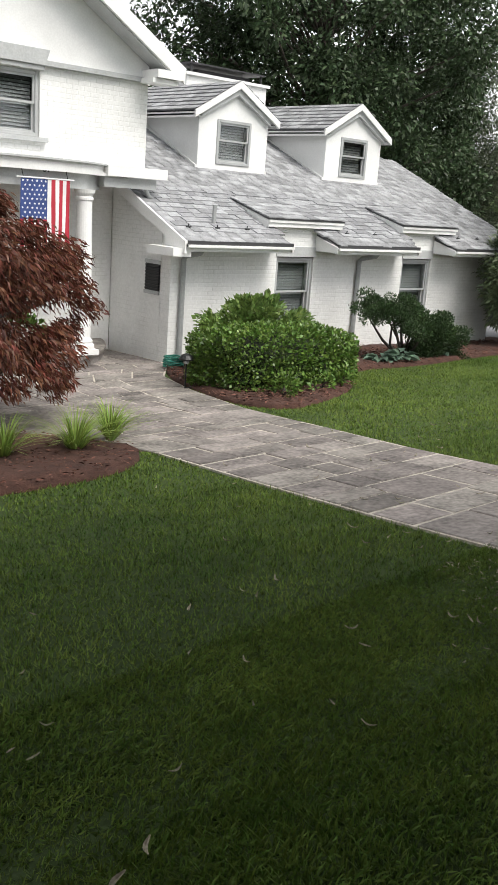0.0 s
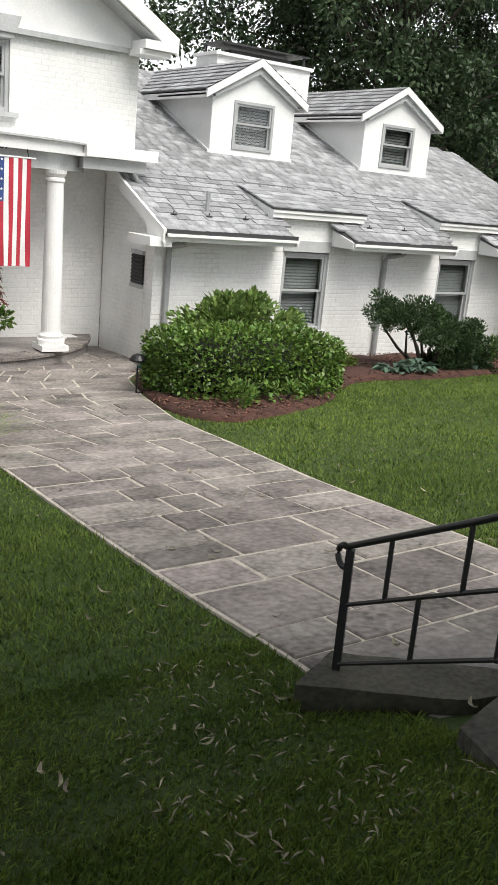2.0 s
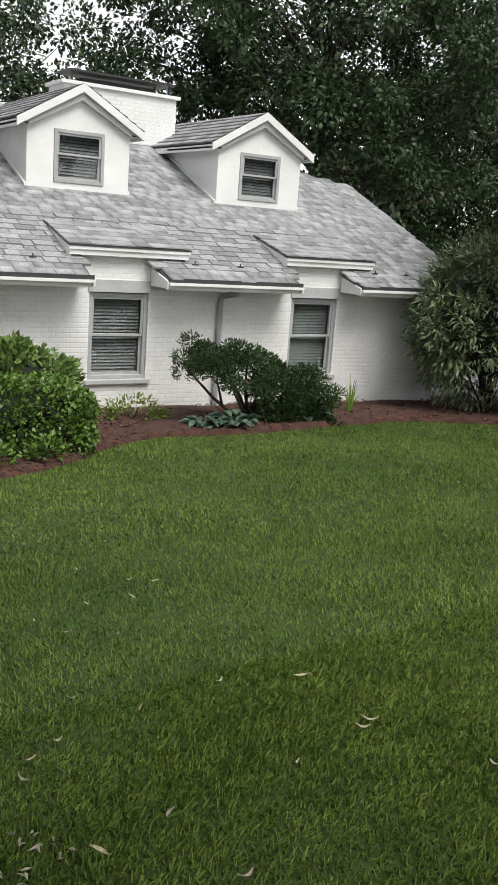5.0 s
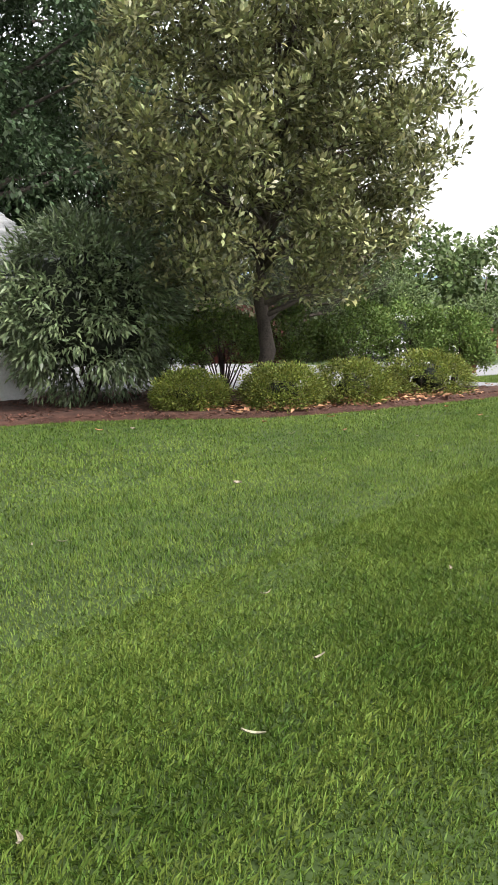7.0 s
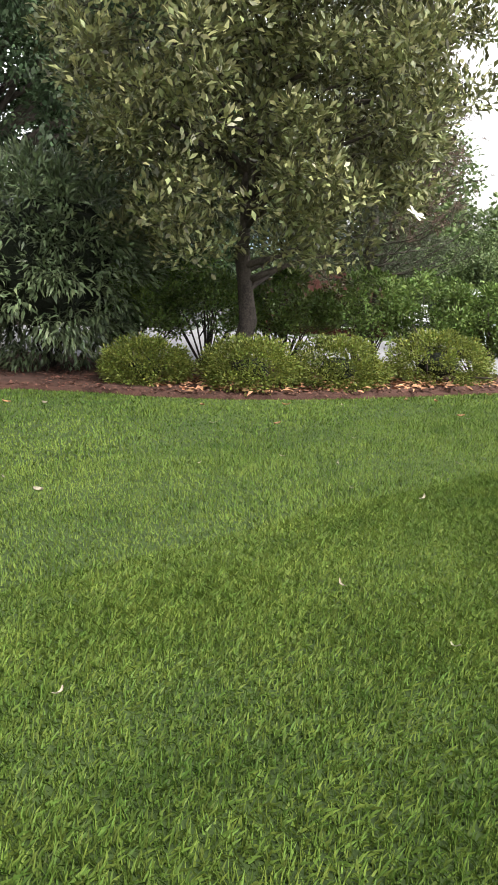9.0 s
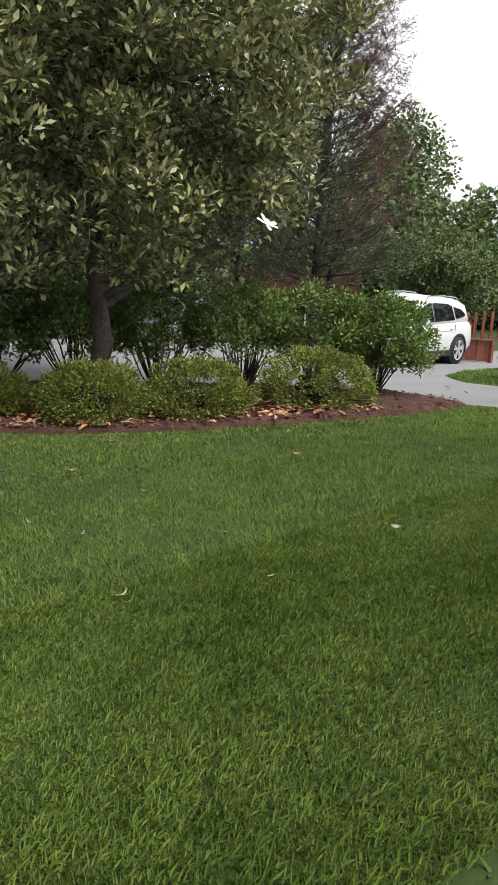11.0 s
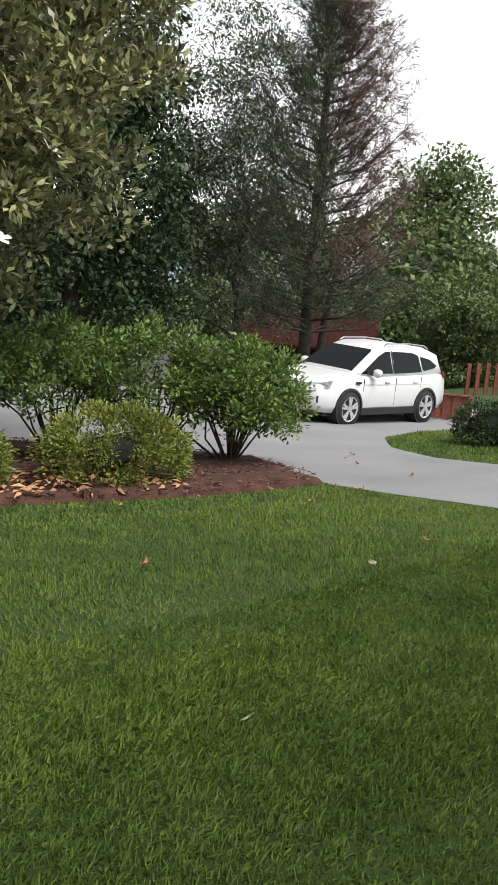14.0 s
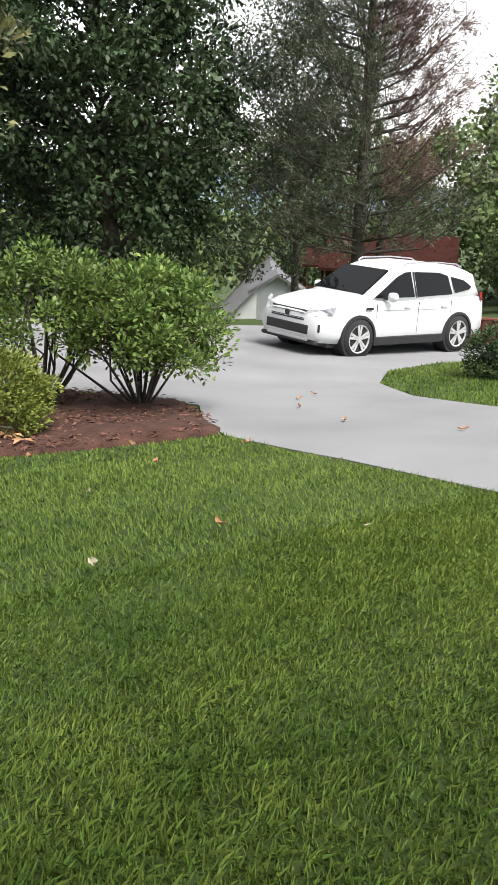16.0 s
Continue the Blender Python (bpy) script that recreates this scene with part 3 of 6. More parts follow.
for a0, a1 in cols:
    y0 = 11.6 if (a0, a1) in NOTCHES else 11.04
    y1 = 17.25 if a1 < 16 else 15.05
    for yy0, yy1 in ((y0, y1),):
        v = [bm.verts.new(p) for p in ((a0, yy0, roof_z(yy0) - 0.02), (a1, yy0, roof_z(yy0) - 0.02), (a1, yy1, roof_z(yy1) - 0.02), (a0, yy1, roof_z(yy1) - 0.02))]
        w = [bm.verts.new(x.co + Vector((0, 0, -0.08))) for x in v]
        bm.faces.new(v)
        bm.faces.new(w[::-1])
        for i in range(4):
            bm.faces.new((v[i], w[i], w[(i + 1) % 4], v[(i + 1) % 4]))
v = [bm.verts.new(p) for p in ((15.92, 15.0, roof_z(15.0) - 0.03), (18.7, 15.0, roof_z(15.0) - 0.03), (17.55, 15.5, roof_z(15.5) - 0.03), (16.3, 17.2, roof_z(17.2) - 0.03), (15.92, 17.2, roof_z(17.2) - 0.03))]
bm.faces.new(v)
roof = part("roof", bm, SLATE_BED, house, "roof boarding under grey slates")
part("roof", prism([(9.12, 17.2, roof_z(17.2) - 0.03), (16.3, 17.2, roof_z(17.2) - 0.03), (17.7, 19.9, 2.2), (9.12, 19.9, 2.6)], (0, 0, -0.06)), SLATE_BED, house)
part("roof", prism([(16.3, 17.2, roof_z(17.2) - 0.04), (17.55, 15.5, roof_z(15.5) - 0.04), (18.7, 15.1, roof_z(15.1) - 0.04), (18.6, 19.9, 1.9), (17.7, 19.9, 2.2)], (0, 0, -0.05)), SLATE_BED, house)
# gutters, fascias, soffits and downpipes
for g0, g1 in ((8.93, 11.23), (12.37, 14.73), (15.92, 18.74)):
    part("gutter", box(g0, g1, 10.99, 11.03, 1.05, 1.15), METAL_DARK, house, "dark gutter lip")
    part("gutter", box(g0, g1, 10.955, 10.988, 1.05, 1.09), WHITE, house, "white gutter front")
    part("fascia", box(g0, g1, 11.035, 11.08, 0.98, 1.12), WHITE, house)
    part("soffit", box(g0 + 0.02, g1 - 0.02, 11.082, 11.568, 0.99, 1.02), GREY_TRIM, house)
    for x in (g0, g1):
        part("rake_end", prism([(x - 0.02, 11.0, 1.0), (x - 0.02, 11.56, 1.0), (x - 0.02, 11.56, roof_z(11.56) - 0.1), (x - 0.02, 11.0, roof_z(11.0) - 0.01)], (0.04, 0, 0)), WHITE, house)
part("rake_board", prism([(8.88, 11.0, roof_z(11.0) - 0.16), (8.88, 13.0, roof_z(13.0) - 0.16), (8.88, 13.0, roof_z(13.0) + 0.03), (8.88, 11.0, roof_z(11.0) + 0.03)], (0.05, 0, 0)), WHITE, house)
part("cornice_return", box(8.7, 9.05, 11.05, 11.75, 0.9, 1.03), WHITE, house)
for px, top in ((9.27, 9.33), (13.55, 13.62)):
    part("downpipe", tube([(top, 11.12, 1.0), (top, 11.16, 0.95), (px, 11.45, 0.88), (px, 11.51, 0.82), (px, 11.51, -0.95)], [0.045] * 5, 8), PIPE, house, "pale grey downpipe")
part("downpipe", tube([(8.98, 12.3, 2.0), (9.02, 12.28, 1.85), (9.1, 12.3, 1.75), (9.2, 12.35, 1.72)], [0.035] * 4, 8), PIPE, house)
# raised slate hoods over the two ground-floor windows
HOOD_Y, HOOD_B = 11.47, 12.46
for a0, a1 in ((11.04, 12.92), (14.7, 16.48)):
    part("hood_roof", prism([(a0, HOOD_Y, 1.52), (a1, HOOD_Y, 1.52), (a1, HOOD_B, roof_z(HOOD_B) + 0.03), (a0, HOOD_B, roof_z(HOOD_B) + 0.03)], (0, 0, 0.03)), SLATE_BED, house, "boarding under the hood slates")
    # three courses of thin slates over the hood
    rise = (roof_z(HOOD_B) + 0.03 - 1.52) / (HOOD_B - HOOD_Y)
    for r in range(5):
        y0 = HOOD_Y - 0.03 + 0.2 * r
        x = a0 - 0.02
        while x < a1:
            w = min(rng.uniform(0.2, 0.42), a1 + 0.02 - x)
            if w > 0.05:
                zc = 1.575 + rise * (y0 - HOOD_Y) + rng.uniform(0, 0.008)
                part("slate", prism([(x, y0, zc), (x + w - 0.008, y0, zc), (x + w - 0.008, y0 + 0.26, zc + rise * 0.26 - 0.018), (x, y0 + 0.26, zc + rise * 0.26 - 0.018)], (0, 0, -0.018)), SLATE, house)
            x += w
    part("hood_fascia", box(a0, a1, HOOD_Y - 0.02, HOOD_Y + 0.02, 1.4, 1.515), WHITE, house)
    part("hood_moulding", box(a0 - 0.015, a1 + 0.015, HOOD_Y - 0.045, HOOD_Y - 0.021, 1.475, 1.52), WHITE, house)
    part("hood_soffit", box(a0 + 0.02, a1 - 0.02, HOOD_Y + 0.022, 11.568, 1.4, 1.42), WHITE, house)
    part("hood_lip", box(a0 - 0.02, a1 + 0.02, HOOD_Y - 0.055, HOOD_Y - 0.035, 1.522, 1.545), METAL_DARK, house)
    for x in (a0, a1 - 0.04):
        part("hood_cheek", prism([(x, HOOD_Y + 0.022, 1.36), (x, HOOD_B, roof_z(HOOD_B) - 0.03), (x, HOOD_B, roof_z(HOOD_B) + 0.02), (x, HOOD_Y + 0.022, 1.519)], (0.04, 0, 0)), WHITE, house)


def dormer(xc, half):
    """A gabled dormer: face with window, cheeks, two slate slopes, white rake and eave boards."""
    d = new("dormer")
    d.parent = house
    tagged(d, "white gabled roof dormer with a sash window")
    yf, zb, ze, za = 13.66, 2.3, 3.33, 3.78
    wx0, wx1, wz0, wz1 = xc - 0.43, xc + 0.43, 2.43, 3.25
    bm = bmesh.new()
    for c in ((xc - half, wx0, zb, ze), (wx1, xc + half, zb, ze), (wx0, wx1, zb, wz0), (wx0, wx1, wz1, ze)):
        box_in(bm, c[0], c[1], yf, yf + 0.1, c[2], c[3])
    part("face", bm, WHITE, d)
    part("tympanum", prism([(xc - half, yf, ze), (xc + half, yf, ze), (xc, yf, za)], (0, 0.1, 0)), WHITE, d)
    window(d, wx0 + 0.003, wx1 - 0.003, wz0 + 0.003, wz1 - 0.003, yf - 0.02, True, False, 0.52)
    yb = ROOF_Y + (ze - ROOF_Z) / PITCH
    for s in (-1, 1):
        x = xc + s * half
        part("cheek", prism([(x, yf + 0.1, zb + 0.02), (x, yb, ze), (x, yf + 0.1, ze)], (-s * 0.08, 0, 0)), WHITE, d)
        part("cheek_trim", prism([(x + s * 0.003, yf, zb - 0.02), (x + s * 0.003, yb, ze - 0.02), (x + s * 0.003, yb, ze + 0.08), (x + s * 0.003, yf, zb + 0.08)], (s * 0.03, 0, 0)), WHITE, d)
        ov = 0.2
        xe, zee = xc + s * (half + ov), ze - 0.02
        zr = za + 0.15
        back_y = ROOF_Y + (zr - ROOF_Z) / PITCH + 0.1
        part("slope", prism([(xe, yf - 0.1, zee), (xc, yf - 0.1, zr), (xc, back_y, zr), (xe, ROOF_Y + (zee - ROOF_Z) / PITCH + 0.3, zee)], (0, 0, 0.03)), SLATE_BED, d)
        part("rake_board", prism([(xe, yf - 0.14, zee - 0.1), (xc, yf - 0.14, zr - 0.1), (xc, yf - 0.14, zr + 0.03), (xe, yf - 0.14, zee + 0.03)], (0, 0.038, 0)), WHITE, d)
        # grey strip added to paint the shade under the rake board
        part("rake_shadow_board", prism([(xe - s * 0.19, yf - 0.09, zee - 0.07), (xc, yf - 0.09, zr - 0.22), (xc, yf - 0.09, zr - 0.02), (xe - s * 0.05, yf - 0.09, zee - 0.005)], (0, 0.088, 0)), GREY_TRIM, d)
        part("eave_board", prism([(xe, yf - 0.1, zee - 0.1), (xe, ROOF_Y + (zee - ROOF_Z) / PITCH + 0.1, zee - 0.1), (xe, ROOF_Y + (zee - ROOF_Z) / PITCH + 0.1, zee + 0.02), (xe, yf - 0.1, zee + 0.02)], (-s * 0.04, 0, 0)), WHITE, d)
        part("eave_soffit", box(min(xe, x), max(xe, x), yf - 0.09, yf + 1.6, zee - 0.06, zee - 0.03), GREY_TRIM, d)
        # dormer slates in courses
        run = math.hypot(half + ov, zr - zee)
        rows = 7
        vs, fs = [], []
        for r in range(rows):
            t0, t1 = r / rows, min(1, (r + 1.25) / rows)
            y = yf - 0.13 + (0.0 if r % 2 else -0.1)
            yend = ROOF_Y + (zee + (zr - zee) * t0 - ROOF_Z) / PITCH + 0.25
            while y < yend:
                ln = rng.uniform(0.18, 0.32)
                ya, ybk = max(y, yf - 0.13), min(y + ln - 0.008, yend)
                y += ln
                if ybk - ya < 0.03:
                    continue
                k = len(vs)
                lift0, lift1 = 0.055 + rng.uniform(0, 0.008), 0.034
                p0 = (xe + (xc - xe) * t0, zee + (zr - zee) * t0)
                p1 = (xe + (xc - xe) * t1, zee + (zr - zee) * t1)
                vs += [(p0[0], ya, p0[1] + lift0), (p0[0], ybk, p0[1] + lift0), (p1[0], ybk, p1[1] + lift1), (p1[0], ya, p1[1] + lift1), (p0[0], ya, p0[1] + lift0 - 0.02), (p0[0], ybk, p0[1] + lift0 - 0.02)]
                fs += [(k, k + 1, k + 2, k + 3), (k, k + 1, k + 5, k + 4)]
        tagged(quick_mesh("slate_course", vs, fs, SLATE_FIELD, d), kind="stuff")
    return d


dormer(12.01, 0.87)
dormer(15.46, 0.88)
# chimney with a metal cap behind the ridge
ch = new("chimney")
ch.parent = house
tagged(ch, "white brick chimney with a dark metal cap")
part("chimney_shaft", box(12.6, 14.9, 16.0, 16.8, 2.9, 4.28), WHITE_BRICK, ch)
part("shoulder", box(12.54, 14.96, 15.94, 16.86, 4.281, 4.34), WHITE, ch)
part("cap", box(12.7, 14.85, 16.0, 16.8, 4.52, 4.55), METAL_DARK, ch)
for cx in (12.75, 14.75):
    for cy in (16.05, 16.72):
        part("cap_leg", box(cx, cx + 0.04, cy, cy + 0.04, 4.341, 4.519), METAL_DARK, ch)
part("flue", box(13.0, 14.5, 16.15, 16.65, 4.341, 4.44), SHADE_BLACK, ch)
# vent pipe, snow guards
part("vent_pipe", tube([(9.93, 11.6, roof_z(11.6) - 0.05), (9.93, 11.6, roof_z(11.6) + 0.32)], [0.035, 0.035], 8), PIPE, house)
for gx0 in (9.25, 9.85, 10.5, 13.0, 13.8, 16.5, 17.2, 17.9):
    bm = tube([(gx0, 11.42, roof_z(11.42)), (gx0, 11.4, roof_z(11.4) + 0.1)], [0.012, 0.008], 6)
    tube_in(bm, [(gx0 - 0.05, 11.4, roof_z(11.4) + 0.05), (gx0 + 0.05, 11.4, roof_z(11.4) + 0.05)], [0.012, 0.012], 6)
    part("snow_guard", bm, IRON, house)

# ---- plants ----
def branches(name, base, tips, r0, r1, mat, parent, bend=0.3, sides=6):
    for tip in tips:
        bm = bmesh.new()
        b, t = Vector(base), Vector(tip)
        side = Vector(rng.normal(size=3)) * bend * (t - b).length * 0.25
        mid = b.lerp(t, 0.5) + side + Vector((0, 0, bend * 0.2))
        tube_in(bm, [b, b.lerp(mid, 0.5), mid, mid.lerp(t, 0.5), t], [r0, r0 * 0.8, (r0 + r1) / 2, r1 * 1.5, r1], sides)
        part(name, bm, mat, parent, smooth=True)


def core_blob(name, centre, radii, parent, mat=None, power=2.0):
    """A near-black blob that stands for the shade in the twiggy inside of a dense shrub."""
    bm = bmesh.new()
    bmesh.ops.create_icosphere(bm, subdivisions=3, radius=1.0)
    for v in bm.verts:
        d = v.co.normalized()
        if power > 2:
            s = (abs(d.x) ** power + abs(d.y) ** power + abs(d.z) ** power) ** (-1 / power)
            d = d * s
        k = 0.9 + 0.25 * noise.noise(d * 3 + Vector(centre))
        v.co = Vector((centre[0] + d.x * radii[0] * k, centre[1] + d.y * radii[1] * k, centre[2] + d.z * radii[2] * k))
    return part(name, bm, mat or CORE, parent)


def shrub(name, label, category, centre, radii, n, length, width, mat, group="", low=-0.75, clumps=60, clump_r=0.22, core=0.72, droop=0.15, spread_up=0.5, stems=8):
    """A rounded shrub: stems, a near-black core painted as inner shade, foliage gathered in clumps over its surface."""
    s = empty(name, label, category, group=group)
    gz = float(ground_z(centre[0], centre[1])) + 0.02
    c, _ = shell_points(clumps, centre, radii, low, 0.7)
    p, d = clumped(n, c, clump_r)
    out = unit(p - np.array(centre)) * 0.8 + d * 0.8 + np.array([0, 0, spread_up])
    along = unit(out + rng.normal(size=out.shape) * 0.35)
    nor = unit(np.array([0, 0, 1.0]) + rng.normal(size=out.shape) * 0.45 + d * 0.3)
    keep = p[:, 2] > gz + 0.03
    leaves("foliage", p[keep], along[keep], nor[keep], length * rng.uniform(0.7, 1.25, keep.sum()), width * rng.uniform(0.7, 1.2, keep.sum()), mat, s, droop)
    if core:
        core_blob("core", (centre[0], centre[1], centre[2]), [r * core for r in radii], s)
    tips = [np.array(centre) + rng.normal(size=3) * np.array(radii) * 0.35 for _ in range(stems)]
    branches("stem", (centre[0], centre[1], gz - 0.03), tips, 0.02, 0.008, TWIG, s)
    return s


def hedge_box(name, label, centre, radii, n, length, width, mat, power=4.5, core=0.78):
    """A clipped hedge: leaves over a rounded box, a near-black blob for the shade inside."""
    s = empty(name, label, "hedge")
    d = unit(rng.normal(size=(n, 3)))
    k = (np.abs(d[:, 0]) ** power + np.abs(d[:, 1]) ** power + np.abs(d[:, 2]) ** power) ** (-1 / power)
    q = d * k[:, None] * (0.9 + 0.14 * rng.random((n, 1)) ** 0.7)
    wob = np.array([1 + 0.05 * noise.noise(Vector(v * 2.6)) for v in q])
    p = np.array(centre) + q * wob[:, None] * np.array(radii)
    along = unit(d + rng.normal(size=d.shape) * 0.6 + np.array([0, 0, 0.25]))
    nor = unit(rng.normal(size=d.shape) * 0.5 + np.array([0, 0, 0.8]) + d * 0.5)
    leaves("foliage", p, along, nor, length * rng.uniform(0.7, 1.3, n), width * rng.uniform(0.7, 1.3, n), mat, s)
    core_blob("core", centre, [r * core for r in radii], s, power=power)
    return s


def tree(name, label, base, height, trunk_r, crown_c, crown_r, n_clumps, clump_r, n_leaves, length, width, mat, low=-0.9, inner=0.45, limbs=14, trunk_top=0.75, droop=0.2, up=-0.15, mat_bark=None, label_crown=""):
    """A tree with a tapered trunk, limbs that reach into the crown, and a crown of leaf clumps with gaps."""
    t = empty(name, label, "tree")
    base, crown_c = np.array(base, float), np.array(crown_c, float)
    top = np.array([crown_c[0], crown_c[1], base[2] + height * trunk_top])
    pts = [base + (top - base) * f + np.array([*(rng.normal(size=2) * 0.05 * height * 0.15), 0]) * (f > 0) for f in np.linspace(0, 1, 7)]
    pts[0] = base - np.array([0, 0, 0.15])
    rad = [trunk_r * (1.25 if i == 0 else 1 - 0.8 * i / 6) for i in range(7)]
    part("trunk", tube(pts, rad, 10), mat_bark or BARK, t, smooth=True)
    c, _ = shell_points(n_clumps, crown_c, crown_r, low, inner)
    c = np.concatenate([c, shell_points(n_clumps // 3, crown_c, crown_r * np.array([0.7, 0.7, 0.8]), -0.8, 0.2)[0]])
    for i in rng.choice(len(c), min(limbs * 3, len(c)), replace=False):
        bm = bmesh.new()
        tip = c[i]
        f = np.clip((tip[2] - base[2]) / max(height * trunk_top, 0.1) * 0.75, 0.12, 0.95)
        start = base + (top - base) * f
        mid = (start + tip) / 2 + np.array([0, 0, 0.08 * np.linalg.norm(tip - start)]) + rng.normal(size=3) * 0.05 * np.linalg.norm(tip - start)
        r = trunk_r * (1 - 0.75 * f) * 0.45
        tube_in(bm, [start, (start + mid) / 2, mid, (mid + tip) / 2, tip], [r, r * 0.8, r * 0.6, r * 0.35, r * 0.12], 5)
        part("limb", bm, mat_bark or BARK, t, smooth=True)
    p, d = clumped(n_leaves, c, clump_r * rng.uniform(0.6, 1.3, len(c)))
    along = unit(d + rng.normal(size=d.shape) * 0.5 + np.array([0, 0, up]))
    nor = unit(rng.normal(size=d.shape) * 0.6 + np.array([0, 0, 1.0]))
    keep = p[:, 2] > base[2] + 0.1
    leaves("crown", p[keep], along[keep], nor[keep], length * rng.uniform(0.65, 1.3, keep.sum()), width * rng.uniform(0.7, 1.3, keep.sum()), mat, t, droop)
    return t


def gz(x, y):
    return float(ground_z(x, y))


# clipped hedge and hydrangea in front of the wing
hedge_box("clipped_hedge", "clipped boxy green hedge beside the flagstone walk", (9.08, 9.05, -0.38), (1.2, 0.72, 0.46), 17000, 0.06, 0.04, HOLLY_LEAF)
shrub("hydrangea", "pale green leafy hydrangea behind the hedge", "shrub", (9.68, 10.05, -0.26), (1.02, 0.66, 0.58), 7000, 0.1, 0.07, HYDRANGEA_LEAF, clumps=80, clump_r=0.2)
for x, y, r in ((8.35, 8.05, 0.17), (9.0, 8.02, 0.2), (9.55, 8.1, 0.15)):
    shrub("seedling_shrub", "small low green plant in the mulch", "plant", (x, y, gz(x, y) + 0.13), (r, r, 0.16), 260, 0.07, 0.04, HOLLY_LEAF, "small plants before the hedge", clumps=14, clump_r=0.08, core=0, stems=4)
# spreading yew, hostas
yew = empty("yew", "dark green spreading yew in front of the brick wall", "shrub")
yc = np.array([[12.25, 10.0, 0.16], [12.7, 9.95, 0.36], [13.1, 9.9, 0.28], [13.4, 9.95, 0.1], [13.75, 9.85, 0.02], [14.15, 9.85, -0.12], [12.5, 9.7, 0.12], [13.2, 9.6, -0.12], [13.7, 9.55, -0.22], [12.9, 10.2, 0.2], [13.95, 10.1, -0.05]])
yc2 = np.concatenate([yc + rng.normal(size=yc.shape) * (0.2, 0.2, 0.06) for _ in range(7)])
yc2 = np.concatenate([yc2, np.stack([rng.uniform(13.2, 14.4, 40), rng.uniform(9.5, 10.1, 40), rng.uniform(-0.7, -0.15, 40)], 1)]) - (0, 0, 0.1)
p, d = clumped(26000, yc2, 0.17, (1, 1, 0.7))
leaves("foliage", p, unit(d + np.array([0, 0, 0.6])), unit(rng.normal(size=p.shape) + (0, 0, 0.5)), 0.055, 0.022, YEW_LEAF, yew)
branches("stem", (13.25, 9.95, gz(13.2, 9.9) - 0.05), yc - (0, 0, 0.2), 0.035, 0.012, TWIG, yew)


def hosta(x, y, r, n=34, group="hostas"):
    h = empty("hosta", "blue-green hosta with broad ribbed leaves in mulch", "plant", group=group)
    z = gz(x, y) + 0.05
    ang = rng.uniform(0, 2 * math.pi, n)
    tilt = rng.uniform(0.25, 1.1, n)
    along = np.stack([np.cos(ang) * np.cos(tilt), np.sin(ang) * np.cos(tilt), np.sin(tilt)], 1)
    pos = np.array([x, y, z]) + along * rng.uniform(0.08, 0.55, (n, 1)) * r
    leaves("foliage", pos, along * (1, 1, 0.3), unit(np.array([0, 0, 1.0]) + along * 0.3), r * rng.uniform(0.5, 0.75, n), r * rng.uniform(0.38, 0.5, n), HOSTA_LEAF, h, 0.35)
    branches("stalk", (x, y, z - 0.06), pos[:10], 0.008, 0.005, HOSTA_LEAF, h)


for x, y, r in ((12.35, 9.75, 0.34), (12.75, 9.6, 0.36), (13.0, 9.75, 0.28), (14.3, 9.9, 0.33), (14.05, 9.7, 0.26)):
    hosta(x, y, r)
shrub("groundcover", "low yellow-green groundcover by the wall", "plant", (11.7, 10.6, gz(11.7, 10.6) + 0.12), (0.5, 0.35, 0.2), 900, 0.06, 0.03, LIRIOPE, clumps=25, clump_r=0.1, core=0, stems=5)


def blade_plant(name, label, x, y, height, spread, n, width, mat, group=""):
    """A tuft of arching strap leaves, each a bent strip."""
    t = empty(name, label, "plant", group=group)
    z = gz(x, y) + 0.03
    ang, lean = rng.uniform(0, 2 * math.pi, n), rng.uniform(0.1, 1.0, n) * spread
    h = height * rng.uniform(0.6, 1.15, n)
    vs = np.empty((n, 8, 3))
    for i, (f, bendf) in enumerate(((0, 0), (0.4, 0.25), (0.75, 0.65), (1.0, 1.2))):
        c = np.stack([x + np.cos(ang) * (0.04 + lean * bendf), y + np.sin(ang) * (0.04 + lean * bendf), z + h * (f - 0.35 * (lean / max(spread, 0.01)) * f * f)], 1)
        w = width * (1 - 0.85 * f * f)
        s = np.stack([-np.sin(ang), np.cos(ang), np.zeros(n)], 1) * w / 2
        vs[:, 2 * i], vs[:, 2 * i + 1] = c - s, c + s
    k = np.arange(n)[:, None] * 8
    faces = np.concatenate([k + np.array([0, 1, 3, 2]) + 2 * i for i in range(3)])
    quick_mesh("blades", vs.reshape(-1, 3), faces, mat, t)
    return t


for x, y, h, s in ((4.95, 7.0, 0.4, 0.42), (4.4, 6.75, 0.42, 0.48), (3.75, 6.9, 0.4, 0.45), (3.0, 6.7, 0.38, 0.42)):
    blade_plant("liriope", "bright yellow-green grassy clump in the mulch bed", x, y, h, s, 170, 0.014, LIRIOPE, "grassy clumps by the walk")
for x, y, h in ((14.75, 10.6, 0.5), (15.45, 10.45, 0.62), (15.2, 10.55, 0.45)):
    blade_plant("iris", "upright sword-leaved iris by the white wall", x, y, h, 0.14, 26, 0.03, LIRIOPE, "irises by the wall")

# Japanese maple with drooping red foliage
maple = empty("japanese_maple", "weeping red Japanese maple with fine feathery leaves", "tree")
mc, _ = shell_points(230, (4.3, 8.7, 0.55), (1.25, 1.25, 1.15), -0.75, 0.55)
mc = np.concatenate([mc, shell_points(60, (3.2, 8.5, 0.8), (1.2, 1.2, 1.2), -0.6, 0.5)[0]])
p, d = clumped(34000, mc, 0.2, (1, 1, 0.7))
out = unit((p - np.array([4.0, 8.6, 0.9])) * (1, 1, 0.2))
